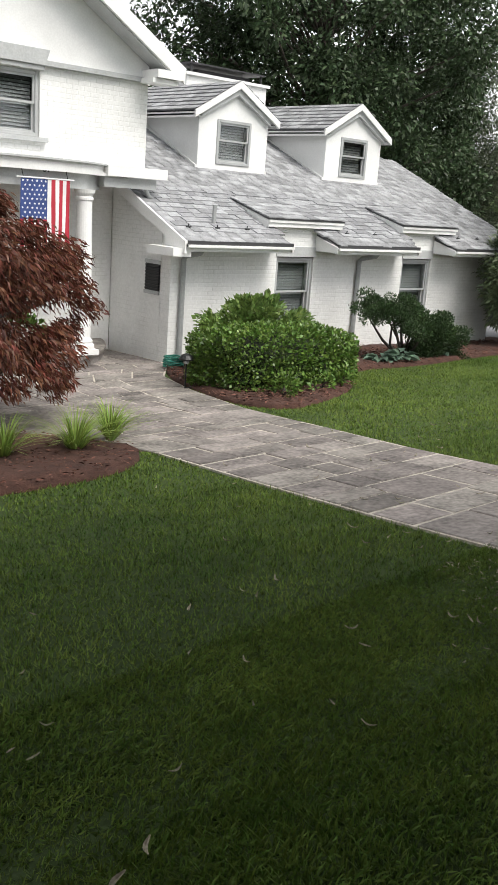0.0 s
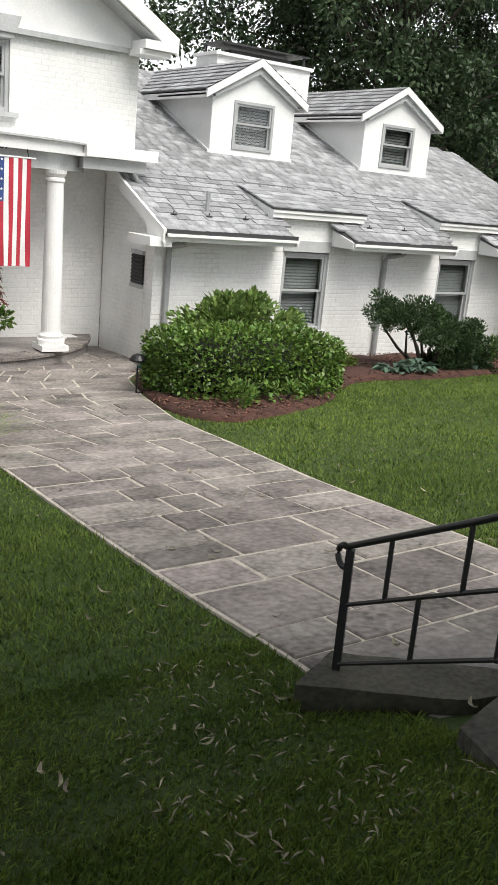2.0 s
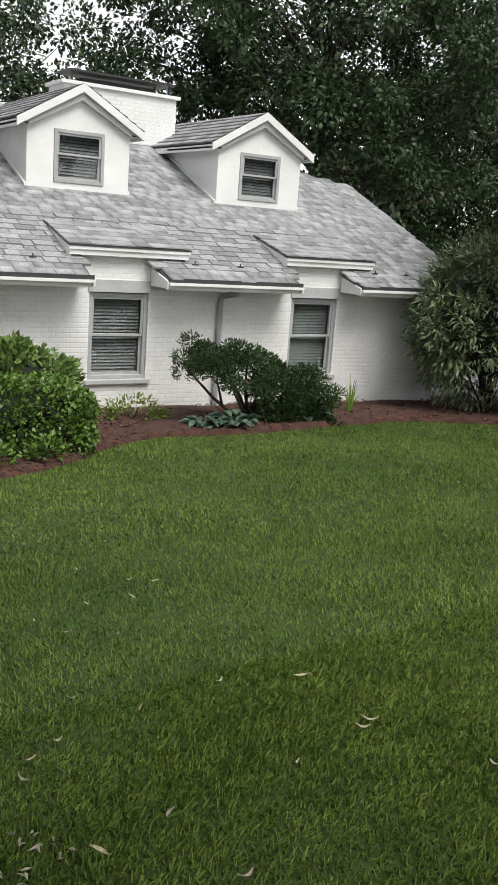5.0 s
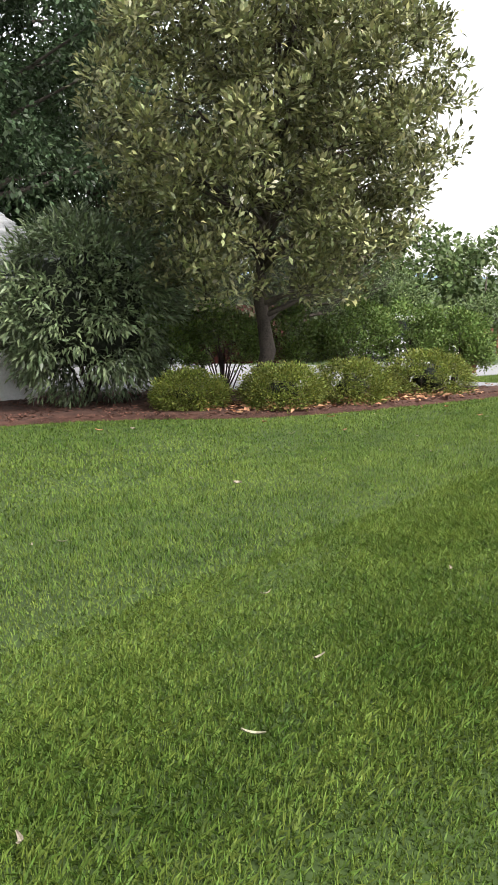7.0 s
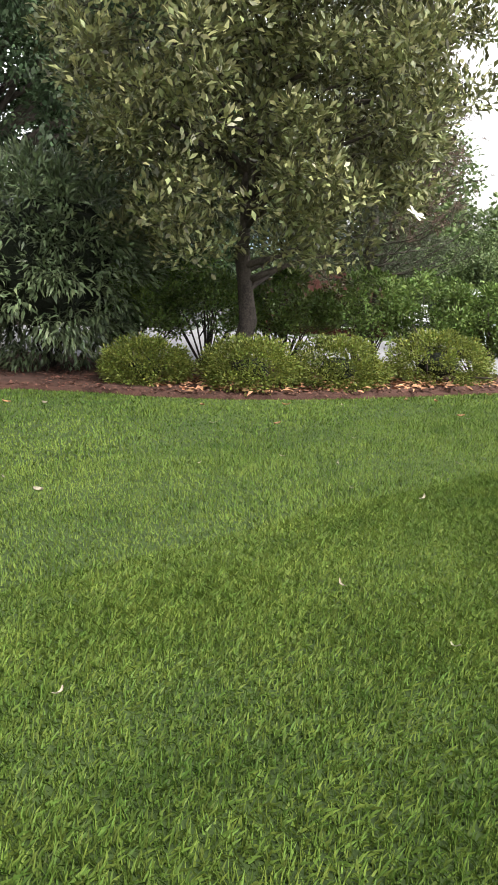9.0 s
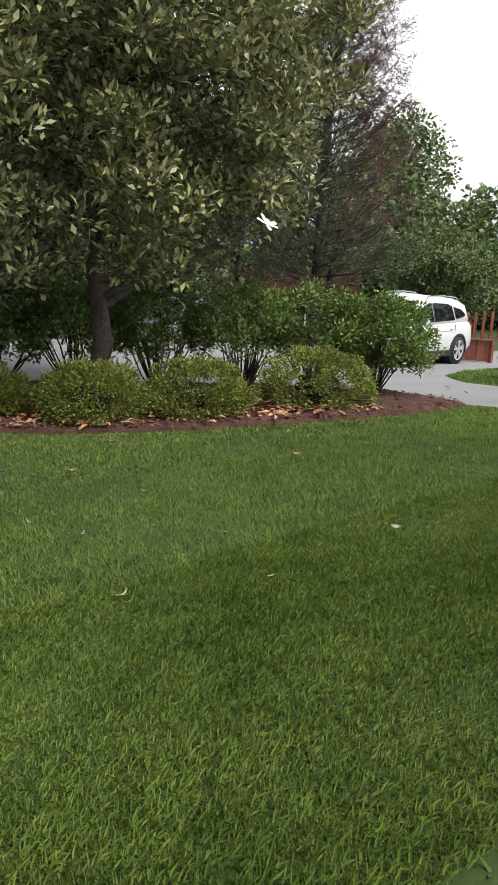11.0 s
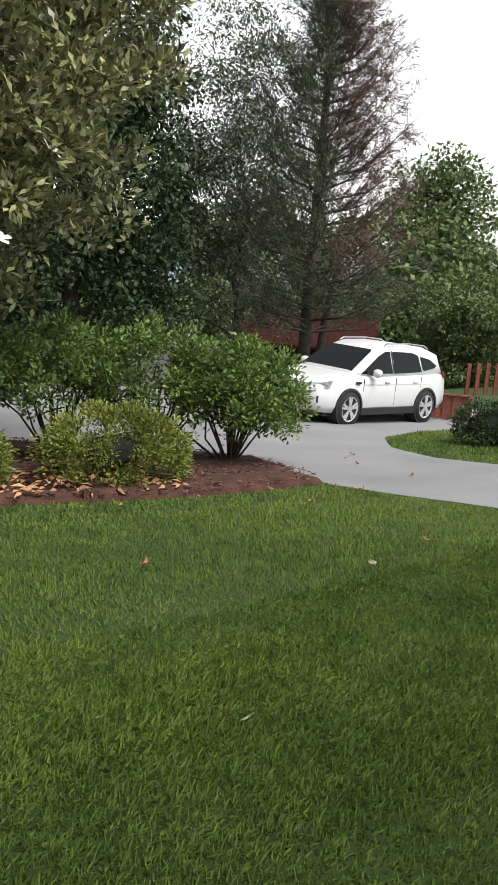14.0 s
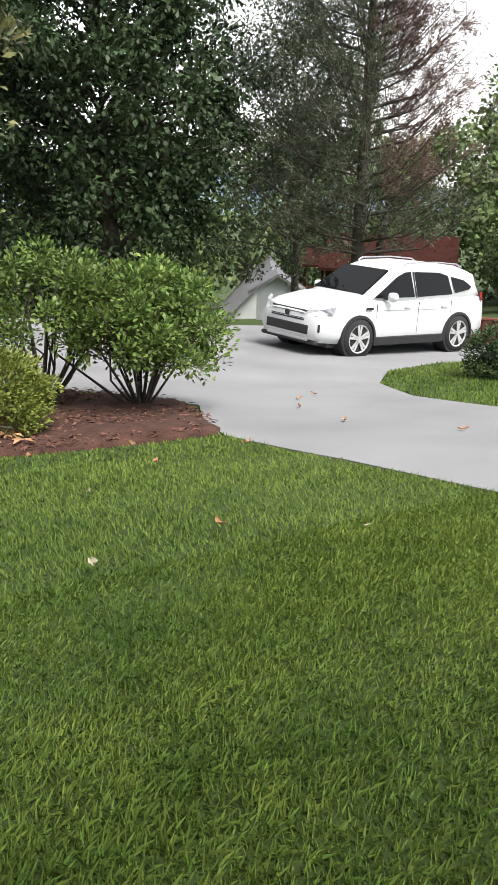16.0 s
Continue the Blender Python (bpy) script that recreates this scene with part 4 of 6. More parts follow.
leaves("foliage", p, unit(out + np.array([0, 0, -0.75]) + rng.normal(size=p.shape) * 0.3), unit(rng.normal(size=p.shape) * 0.6 + out), 0.1, 0.022, MAPLE_LEAF, maple, 0.3)
part("trunk", tube([(4.2, 8.6, gz(4.2, 8.6) - 0.1), (4.1, 8.65, 0.0), (4.25, 8.6, 0.5), (4.1, 8.6, 1.0)], [0.09, 0.075, 0.06, 0.04], 8), BARK, maple, smooth=True)
branches("limb", (4.2, 8.6, 0.35), mc[::9], 0.025, 0.006, BARK, maple, 0.6)

# rhododendron at the corner of the house
shrub("rhododendron", "large dark rhododendron with long drooping leaves", "shrub", (18.4, 10.3, 0.62), (1.7, 1.15, 1.45), 15000, 0.16, 0.04, RHODO_LEAF, clumps=300, clump_r=0.22, low=-0.95, droop=0.25, spread_up=0.1, stems=14, core=0.65)
# azaleas in a row along the bed
for x, y, r, h in ((18.75, 8.5, 0.62, 0.44), (19.6, 7.4, 0.68, 0.5), (20.75, 6.95, 0.72, 0.5), (22.4, 6.55, 0.8, 0.56)):
    shrub("azalea", "low yellow-green azalea bush in red mulch", "shrub", (x, y, gz(x, y) + h * 0.6), (r * 0.94, r * 0.9, h * 0.76), 12000, 0.042, 0.024, AZALEA_LEAF, "azaleas along the lawn edge", clumps=190, clump_r=0.12, core=0.4)
# magnolia
tree("magnolia", "tall magnolia with glossy leaves and white flowers", (20.15, 8.4, gz(20.15, 8.4)), 6.8, 0.15, (20.6, 8.5, 3.75), np.array([3.05, 2.7, 3.5]), 640, 0.3, 70000, 0.12, 0.052, MAG_LEAF, low=-0.92, inner=0.55, limbs=26, droop=0.12, up=0.6)
# tall hedge at the end of the bed, open stems below
PHX = [(24.3, 7.2, -0.05, 0.75), (23.4, 7.6, 0.05, 0.8), (22.5, 8.1, 0.05, 0.75), (21.6, 8.9, 0.0, 0.7), (20.6, 9.5, 0.0, 0.75), (19.7, 10.0, 0.0, 0.7)]
ph = empty("privet_hedge", "overgrown privet hedge with bare stems below a leafy top", "hedge")
cl = []
for x, y, z, r in PHX:
    cl.append(shell_points(85, (x, y, z), (r, 0.75, 0.62), -0.55, 0.6)[0])
cl.append(shell_points(70, (24.55, 7.1, -0.15), (0.62, 0.65, 0.55), -0.7, 0.65)[0])
cl = np.concatenate(cl)
p, d = clumped(46000, cl, 0.17)
open_foot = p[:, 2] > ground_z(p[:, 0], p[:, 1]) + rng.uniform(0.15, 0.55, len(p))
p, d = p[open_foot], d[open_foot]
leaves("foliage", p, unit(d + np.array([0, 0, 0.5])), unit(rng.normal(size=p.shape) * 0.5 + (0, 0, 1)), 0.06 * rng.uniform(0.7, 1.3, len(p)), 0.036, PRIVET_LEAF, ph)
for x, y, z, r in PHX:
    tips = [(x + rng.uniform(-0.7, 0.7), y + rng.uniform(-0.5, 0.5), z + rng.uniform(-0.3, 0.3)) for _ in range(22)]
    branches("stem", (x, y, gz(x, y) - 0.05), tips, 0.018, 0.006, TWIG, ph, 0.5, 5)


# ---- the parked car ----
def car():
    """A white compact SUV, built facing +x about its own middle, z = 0 on the ground."""
    c = empty("car", "clean white compact SUV with black lower trim parked on the drive", "car")
    paint = material("white_car_paint", (0.62, 0.63, 0.64), 0.28, 0.02, 2.0, 30.0, 0.0, spec=0.6)
    clad = material("black_cladding", (0.02, 0.02, 0.021), 0.6, 0.15)
    tint = material("tinted_glass", (0.006, 0.007, 0.008), 0.03, 0.05, spec=0.12, bump=0.0)
    chrome = material("chrome", (0.6, 0.6, 0.62), 0.18, 0.05, metallic=1.0, bump=0.0)
    lens = material("lamp_lens", (0.55, 0.57, 0.6), 0.1, 0.2, 20.0, 60.0, 0.0, metallic=0.4)
    rubber = material("tyre_rubber", (0.018, 0.018, 0.019), 0.8, 0.15)
    alloy = material("alloy", (0.55, 0.55, 0.56), 0.35, 0.08, metallic=0.35, bump=0.0)
    red = material("tail_lamp_red", (0.35, 0.01, 0.015), 0.15, 0.1, bump=0.0)

    def loft(stations):
        """stations: (x, [(half width, z), ...]) from sill to top."""
        bm = bmesh.new()
        rings = []
        for x, prof in stations:
            pts = [(-w, z) for w, z in prof] + [(w, z) for w, z in prof[::-1]]
            rings.append([bm.verts.new((x, w, z)) for w, z in pts])
        n = len(rings[0])
        for a, b in zip(rings, rings[1:]):
            for i in range(n):
                bm.faces.new((a[i], a[(i + 1) % n], b[(i + 1) % n], b[i]))
        bm.faces.new(rings[0])
        bm.faces.new(rings[-1][::-1])
        return bm

    def sec(wb, wm, ws, zb, zs, zt, wt):
        return [(wb, zb), (wm, zb + 0.14), (wm, 0.62), (ws, zs - 0.06), (ws - 0.035, zs), (wt, zt - 0.015), (wt * 0.6, zt)]

    body = loft([(-2.26, sec(0.66, 0.74, 0.7, 0.42, 0.98, 1.0, 0.62)), (-2.17, sec(0.78, 0.85, 0.81, 0.32, 1.02, 1.06, 0.72)), (-1.9, sec(0.84, 0.915, 0.89, 0.27, 1.04, 1.08, 0.74)), (-1.35, sec(0.85, 0.92, 0.9, 0.26, 1.03, 1.06, 0.74)),
                 (-0.4, sec(0.85, 0.905, 0.895, 0.25, 1.0, 1.03, 0.74)), (0.4, sec(0.85, 0.905, 0.89, 0.25, 0.98, 1.02, 0.74)), (0.95, sec(0.85, 0.915, 0.885, 0.25, 0.98, 1.06, 0.72)), (1.35, sec(0.85, 0.92, 0.88, 0.26, 0.96, 1.03, 0.7)),
                 (1.8, sec(0.83, 0.9, 0.84, 0.27, 0.9, 0.96, 0.66)), (2.1, sec(0.76, 0.82, 0.76, 0.29, 0.82, 0.88, 0.58)), (2.22, sec(0.62, 0.7, 0.64, 0.34, 0.74, 0.78, 0.48))])
    part("body", body, paint, c, "glossy white body", smooth=True)
    cabin = loft([(-2.14, [(0.74, 1.02), (0.7, 1.12), (0.63, 1.2), (0.5, 1.22)]), (-2.0, [(0.78, 1.02), (0.72, 1.25), (0.62, 1.46), (0.48, 1.5)]), (-1.6, [(0.8, 1.02), (0.73, 1.3), (0.63, 1.56), (0.45, 1.61)]), (-0.7, [(0.81, 1.0), (0.74, 1.32), (0.64, 1.6), (0.45, 1.655)]),
                  (0.0, [(0.81, 1.0), (0.74, 1.3), (0.63, 1.57), (0.45, 1.63)]), (0.35, [(0.8, 1.0), (0.73, 1.26), (0.6, 1.48), (0.45, 1.53)]), (0.8, [(0.79, 0.99), (0.74, 1.12), (0.66, 1.22), (0.5, 1.25)]), (1.12, [(0.76, 0.98), (0.7, 1.02), (0.6, 1.05), (0.5, 1.06)])])
    part("roof", cabin, paint, c, smooth=True)
    for s in (-1, 1):
        def side(pts, name, mat, off=0.008, label=""):
            """A panel laid on the slanted cabin side: points (x, z)."""
            bm = bmesh.new()
            def wy(z):
                return 0.815 - 0.235 * (z - 1.0) - 0.09 * max(0.0, z - 1.3) + off
            lo = [bm.verts.new((x, s * wy(z), z)) for x, z in pts]
            hi = [bm.verts.new((x, s * (wy(z) + 0.006), z)) for x, z in pts]
            bm.faces.new(hi)
            for i in range(len(pts)):
                bm.faces.new((lo[i], lo[(i + 1) % len(pts)], hi[(i + 1) % len(pts)], hi[i]))
            return part(name, bm, mat, c, label)
        side([(0.92, 1.05), (0.28, 1.42), (0.05, 1.5), (-0.1, 1.51), (-0.16, 1.06)], "side_window", tint)
        side([(-0.24, 1.06), (-0.2, 1.51), (-0.9, 1.5), (-1.14, 1.44), (-1.24, 1.1)], "side_window", tint)
        side([(-1.32, 1.12), (-1.22, 1.43), (-1.6, 1.36), (-1.82, 1.24), (-1.75, 1.19)], "side_window", tint)
        side([(-0.19, 1.05), (-0.14, 1.52), (-0.17, 1.52), (-0.22, 1.05)], "pillar_trim", clad, 0.014)
        # sills, seams, handles
        part("sill_trim", box(-0.95, 0.95, s * 0.9 - 0.04, s * 0.9 + 0.045, 0.22, 0.37), clad, c, "black sill trim", bevel=0.01)
        for x, z0, z1 in ((0.9, 0.42, 1.0), (-0.2, 0.4, 1.02), (-1.12, 0.72, 1.04)):
            part("door_seam", box(x, x + 0.008, s * 0.905 - 0.012, s * 0.905 + 0.003, z0, z1 - 0.04), clad, c)
        for x in (0.02, -1.0):
            part("door_handle", box(x, x + 0.17, s * 0.9 - 0.01, s * 0.9 + 0.03, 0.88, 0.915), paint, c, bevel=0.008)
        part("beltline", box(-1.5, 0.9, s * 0.895 - 0.005, s * 0.895 + 0.012, 0.842, 0.848), GREY_TRIM, c)
        part("side_vent", box(1.02, 1.18, s * 0.905, s * 0.93, 0.86, 0.9), clad, c)
        m = part("mirror", lathe([(0.03, -0.09), (0.085, -0.06), (0.1, 0.0), (0.085, 0.06), (0.03, 0.08)], (0.62, s * 0.99, 1.09), 12), paint, c, smooth=True)
        part("mirror_arm", box(0.6, 0.68, min(s * 0.82, s * 0.94), max(s * 0.82, s * 0.94), 1.03, 1.06), clad, m)
        part("roof_rail", tube([(0.0, s * 0.6, 1.6), (-0.1, s * 0.59, 1.655), (-0.9, s * 0.59, 1.68), (-1.5, s * 0.59, 1.65), (-1.65, s * 0.59, 1.59)], [0.016] * 5, 6), chrome, c)
        # lamps
        hl = bmesh.new()
        v = [hl.verts.new(p) for p in ((2.13, s * 0.42, 0.82), (2.03, s * 0.74, 0.86), (1.86, s * 0.87, 0.92), (1.9, s * 0.84, 0.78), (2.14, s * 0.66, 0.73), (2.2, s * 0.44, 0.74))]
        w = [hl.verts.new(p.co + Vector((0.035, s * 0.03, 0.012))) for p in v]
        hl.faces.new(w)
        for i in range(6):
            hl.faces.new((v[i], v[(i + 1) % 6], w[(i + 1) % 6], w[i]))
        h = part("headlight", hl, lens, c, "clear headlight")
        part("fog_surround", box(2.1, 2.17, min(s * 0.5, s * 0.78), max(s * 0.5, s * 0.78), 0.46, 0.62), clad, c, bevel=0.02)
        part("fog_lamp", tube([(2.12, s * 0.64, 0.54), (2.2, s * 0.64, 0.54)], [0.055, 0.05], 12), lens, c)
        part("tail_light", prism([(-2.05, s * 0.86, 0.98), (-2.24, s * 0.72, 0.98), (-2.24, s * 0.7, 1.12), (-2.02, s * 0.82, 1.12)], (0, s * 0.03, 0)), red, c)
        for x in (1.33, -1.36):
            arch = bmesh.new()
            rings = []
            for k in range(19):
                t = radians(-12 + 204 * k / 18)
                rings.append([arch.verts.new((x + r * math.cos(t), s * y, 0.35 + r * math.sin(t))) for r, y in ((0.375, 0.8), (0.375, 0.945), (0.425, 0.94), (0.425, 0.8))])
            for a, b in zip(rings, rings[1:]):
                for i in range(4):
                    arch.faces.new((a[i], a[(i + 1) % 4], b[(i + 1) % 4], b[i]))
            part("wheel_arch", arch, clad, c, "black wheel arch trim")
            part("wheel_well", tube([(x, s * 0.62, 0.36), (x, s * 0.925, 0.36)], [0.395, 0.395], 24), clad, c)
            wheel = new("wheel")
            wheel.parent = c
            prof = [(0.25, 0.73), (0.33, 0.735), (0.355, 0.76), (0.358, 0.9), (0.335, 0.945), (0.25, 0.955)]
            bm = bmesh.new()
            rg = [[bm.verts.new((x + r * math.cos(2 * math.pi * k / 32), s * y, 0.358 + r * math.sin(2 * math.pi * k / 32))) for k in range(32)] for r, y in prof]
            for a, b in zip(rg, rg[1:]):
                for k in range(32):
                    bm.faces.new((a[k], a[(k + 1) % 32], b[(k + 1) % 32], b[k]))
            part("tyre", bm, rubber, wheel, smooth=True)
            bm = tube([(x, s * 0.9, 0.358), (x, s * 0.957, 0.358)], [0.06, 0.055], 12)
            for k in range(5):
                for off in (-0.16, 0.16):
                    t = 2 * math.pi * k / 5 + off + 0.3
                    d = Vector((math.cos(t), 0, math.sin(t)))
                    q = Vector((-math.sin(t), 0, math.cos(t))) * 0.02
                    o = Vector((x, s * 0.935, 0.358))
                    p0, p1 = o + d * 0.04, o + d * 0.245
                    vv = [bm.verts.new(p) for p in (p0 - q, p0 + q, p1 + q * 1.2, p1 - q * 1.2)]
                    ww = [bm.verts.new(p.co + Vector((0, s * 0.02, 0))) for p in vv]
                    bm.faces.new(ww)
                    for i in range(4):
                        bm.faces.new((vv[i], vv[(i + 1) % 4], ww[(i + 1) % 4], ww[i]))
            part("rim", bm, alloy, wheel, "silver five-spoke alloy rim")
            ring = bmesh.new()
            rr = [[ring.verts.new((x + r * math.cos(2 * math.pi * k / 32), s * y, 0.358 + r * math.sin(2 * math.pi * k / 32))) for k in range(32)] for r, y in ((0.235, 0.93), (0.235, 0.953), (0.255, 0.957))]
            for a, b in zip(rr, rr[1:]):
                for k in range(32):
                    ring.faces.new((a[k], a[(k + 1) % 32], b[(k + 1) % 32], b[k]))
            part("rim_edge", ring, alloy, wheel, smooth=True)
    # glass front and back
    part("windscreen", prism([(1.04, -0.64, 1.085), (1.04, 0.64, 1.085), (0.36, 0.56, 1.5), (0.36, -0.56, 1.5)], (0.018, 0, 0.03)), tint, c, "dark reflective windscreen")
    part("rear_window", prism([(-2.13, -0.6, 1.2), (-2.13, 0.6, 1.2), (-2.02, 0.52, 1.47), (-2.02, -0.52, 1.47)], (-0.03, 0, 0.01)), tint, c)
    # front: grille with bright bars, badge, intake, skid plate
    part("grille", prism([(2.17, -0.44, 0.64), (2.17, 0.44, 0.64), (2.13, 0.47, 0.82), (2.13, -0.47, 0.82)], (0.06, 0, 0)), clad, c, "black grille")
    for z in (0.66, 0.755):
        part("grille_bar", box(2.19, 2.235, -0.45, 0.45, z, z + 0.02), chrome, c, bevel=0.006)
    part("badge", tube([(2.22, 0, 0.735), (2.25, 0, 0.735)], [0.05, 0.05], 16), clad, c)
    part("intake", box(2.14, 2.24, -0.56, 0.56, 0.41, 0.57), clad, c, bevel=0.015)
    part("skid_plate", box(2.06, 2.23, -0.55, 0.55, 0.29, 0.37), alloy, c, bevel=0.02)
    part("chin", box(1.9, 2.2, -0.74, 0.74, 0.24, 0.31), clad, c, bevel=0.02)
    part("rear_bumper_trim", box(-2.29, -2.1, -0.78, 0.78, 0.3, 0.5), clad, c, bevel=0.02)
    part("underside", box(-2.0, 1.95, -0.78, 0.78, 0.2, 0.3), clad, c)
    return c


suv = car()
# the near-side wheels stand at about (29.7, 11.0) and (32.4, 11.45)
suv_z = gz(31.0, 11.9) + 0.015
suv.matrix_world = Matrix.Translation((31.0, 12.1, suv_z)) @ pose(0, 0, 0, 0, -4.0, 188.0) @ Matrix.Scale(0.95, 4)

# ---- fence, island, neighbours ----
RED_WOOD = material("red_stained_wood", (0.19, 0.055, 0.035), 0.7, 0.2, 3.0, 30.0, 0.3, 0.006, rand=0.25)
fence = empty("fence", "low red-stained wooden board fence by the drive", "fence")
F0, F1 = Vector((32.3, 12.75)), Vector((33.85, 11.4))
fl = (F1 - F0).length
board = box(-0.065, 0.065, -0.012, 0.012, 0.04, 0.56)
bmesh.ops.bevel(board, geom=board.edges[:], offset=0.004, segments=1, affect="EDGES")
bme = bpy.data.meshes.new("fence_board")
board.to_mesh(bme)
board.free()
bme.materials.append(RED_WOOD)
fang = math.degrees(math.atan2(F1.y - F0.y, F1.x - F0.x))
k = 0.0
while k < fl:
    q = F0.lerp(F1, k / fl)
    ob = new("fence_board", bme)
    ob.parent = fence
    ob.matrix_local = pose(q.x, q.y + (0.03 if int(k / 0.11) % 2 else 0), gz(q.x, q.y), 0, 0, fang)
    k += 0.11
for f in (0.0, 0.5, 1.0):
    q = F0.lerp(F1, f)
    part("fence_post", box(q.x - 0.05, q.x + 0.05, q.y - 0.05, q.y + 0.05, gz(q.x, q.y) - 0.1, gz(q.x, q.y) + 0.6), RED_WOOD, fence)
za, zb = gz(F0.x, F0.y), gz(F1.x, F1.y)
part("cap_rail", prism([(F0.x, F0.y - 0.06, za + 0.57), (F1.x, F1.y - 0.06, zb + 0.57), (F1.x, F1.y + 0.06, zb + 0.57), (F0.x, F0.y + 0.06, za + 0.57)], (0, 0, 0.03)), RED_WOOD, fence)
fence2 = empty("fence", "far red wooden fence beside the neighbouring lawn", "fence")
for i in range(14):
    x, y = 42.6 + 0.25 * i, 18.6 - 0.2 * i
    part("fence_board", box(x, x + 0.2, y, y + 0.03, gz(x, y), gz(x, y) + 1.1), RED_WOOD, fence2)
shrub("island_shrub", "dark clipped evergreen bush on the lawn island", "shrub", (30.6, 8.25, gz(30.6, 8.25) + 0.34), (0.68, 0.66, 0.44), 6500, 0.055, 0.03, YEW_LEAF, clumps=120, clump_r=0.13)


def gable_house(name, label, x, y, z, w, d, h, rise, turn, wall, roofm, windows=()):
    """A far building: walls, gabled roof with overhang, windows."""
    b = empty(name, label, "house")
    part("wall", box(-w / 2, w / 2, -d / 2, d / 2, -0.6, h), wall, b)
    for s in (-1, 1):
        part("gable", prism([(s * (w / 2 - 0.15), -d / 2, h), (s * (w / 2 - 0.15), d / 2, h), (s * (w / 2 - 0.15), 0, h + rise)], (s * 0.14, 0, 0)), wall, b)
        part("roof", prism([(-w / 2 - 0.3, s * (d / 2 + 0.4), h - 0.4 * rise / (d / 2)), (w / 2 + 0.3, s * (d / 2 + 0.4), h - 0.4 * rise / (d / 2)), (w / 2 + 0.3, 0, h + rise), (-w / 2 - 0.3, 0, h + rise)], (0, 0, 0.12)), roofm, b)
    for wx, wz, ww, wh in windows:
        q = part("window", box(wx - ww / 2, wx + ww / 2, -d / 2 - 0.06, -d / 2 - 0.004, wz, wz + wh), WHITE, b)
        # pane coloured near-black in place of an unlit room behind it
        part("pane", box(wx - ww / 2 + 0.08, wx + ww / 2 - 0.08, -d / 2 - 0.075, -d / 2 - 0.062, wz + 0.08, wz + wh - 0.08), SHADE_BLACK, q)
    b.matrix_world = pose(x, y, z, 0, 0, turn)
    return b


CABIN_WALL = material("red_brown_cabin_boards", (0.045, 0.013, 0.01), 0.75, 0.2, 3.0, 20.0, 0.3, spec=0.1)
CABIN_ROOF = material("red_brown_shingle", (0.04, 0.015, 0.012), 0.9, 0.2, 4.0, 20.0, 0.3, spec=0.05)
GREY_ROOF = material("grey_shingle", (0.2, 0.2, 0.21), 0.85, 0.15, 4.0, 20.0, 0.3)
SIDING = material("pale_siding", (0.55, 0.57, 0.57), 0.7, 0.06, 2.0, 20.0, 0.1)
cab = gable_house("cabin", "dark red wooden cabin with a shingled roof and porch", 46.4, 30.85, -5.4, 5.2, 4.0, 2.4, 1.05, -42, CABIN_WALL, CABIN_ROOF, ((0.6, 1.0, 0.7, 0.8),))
for px in (-3.5, -2.75):
    part("porch_post", box(px - 0.06, px + 0.06, -1.95, -1.83, -0.4, 2.3), CABIN_WALL, cab)
part("porch_roof", prism([(-3.9, -2.3, 2.3), (-2.85, -2.3, 2.3), (-2.85, 1.8, 2.75), (-3.9, 1.8, 2.75)], (0, 0, 0.1)), CABIN_ROOF, cab)
part("porch_deck", box(-3.7, -2.61, -2.0, 2.0, 0.5, 0.6), CABIN_WALL, cab)
for k in range(6):
    part("baluster", box(-3.65 + 0.18 * k, -3.6 + 0.18 * k, -1.98, -1.93, 0.6, 1.35), RED_WOOD, cab)
part("handrail", box(-3.7, -2.61, -2.02, -1.9, 1.35, 1.43), RED_WOOD, cab)
gable_house("garden_shed", "small white garden shed with a grey roof", 41.2, 31.9, -5.6, 1.5, 1.7, 1.7, 0.5, 60, SIDING, GREY_ROOF)
gable_house("neighbour_house", "pale grey house with a shingled roof beyond the drive", 47.0, 42.0, -10.2, 7, 5, 3.2, 2.6, 60, SIDING, GREY_ROOF, ((-2, 1, 1, 1.4), (2, 1, 1, 1.4)))
gable_house("neighbour_house", "low pale-sided house with wide green-grey eaves", 57.6, 20.6, -7.0, 8, 5.2, 3.3, 1.4, 100, SIDING, GREY_ROOF, ((-2, 1, 1, 1.3), (2, 1, 1, 1.3)))

# ---- trees ----
tree("oak", "great dark-leaved oak behind the house", (23.2, 21.0, gz(23.2, 21)), 13, 0.4, (23.2, 22.5, 7.4), np.array([6.8, 5.5, 6.6]), 230, 0.85, 74000, 0.17, 0.1, OAK_LEAF, low=-0.85, inner=0.3, limbs=20)
tree("oak", "dark oak standing behind the chimney", (15.5, 31.0, gz(15.5, 31)), 12, 0.35, (15.5, 31.0, 6.3), np.array([4.6, 4.5, 5.2]), 110, 0.75, 16000, 0.19, 0.12, OAK_LEAF, inner=0.3)
tree("oak", "tall dense dark tree beside the drive", (31.2, 25.5, gz(31, 25.5)), 15, 0.35, (31.0, 25.8, 3.6), np.array([4.4, 4.0, 7.6]), 340, 0.75, 52000, 0.2, 0.12, OAK_LEAF, low=-0.95, inner=0.5)
tree("young_tree", "thin light-leaved tree beside the drive", (39.0, 27.0, gz(39, 27)), 12, 0.16, (38.4, 26.6, 3.2), np.array([3.6, 2.8, 7.0]), 200, 0.75, 30000, 0.16, 0.07, WILLOW_LEAF, inner=0.2)
tree("maple", "light green maple at the edge of the woods", (68.0, 42.0, gz(68, 42)), 16, 0.35, (67.5, 42.5, 0.2), np.array([4.4, 4.4, 7.6]), 150, 1.4, 16000, 0.34, 0.24, WOOD_LEAF, inner=0.4)
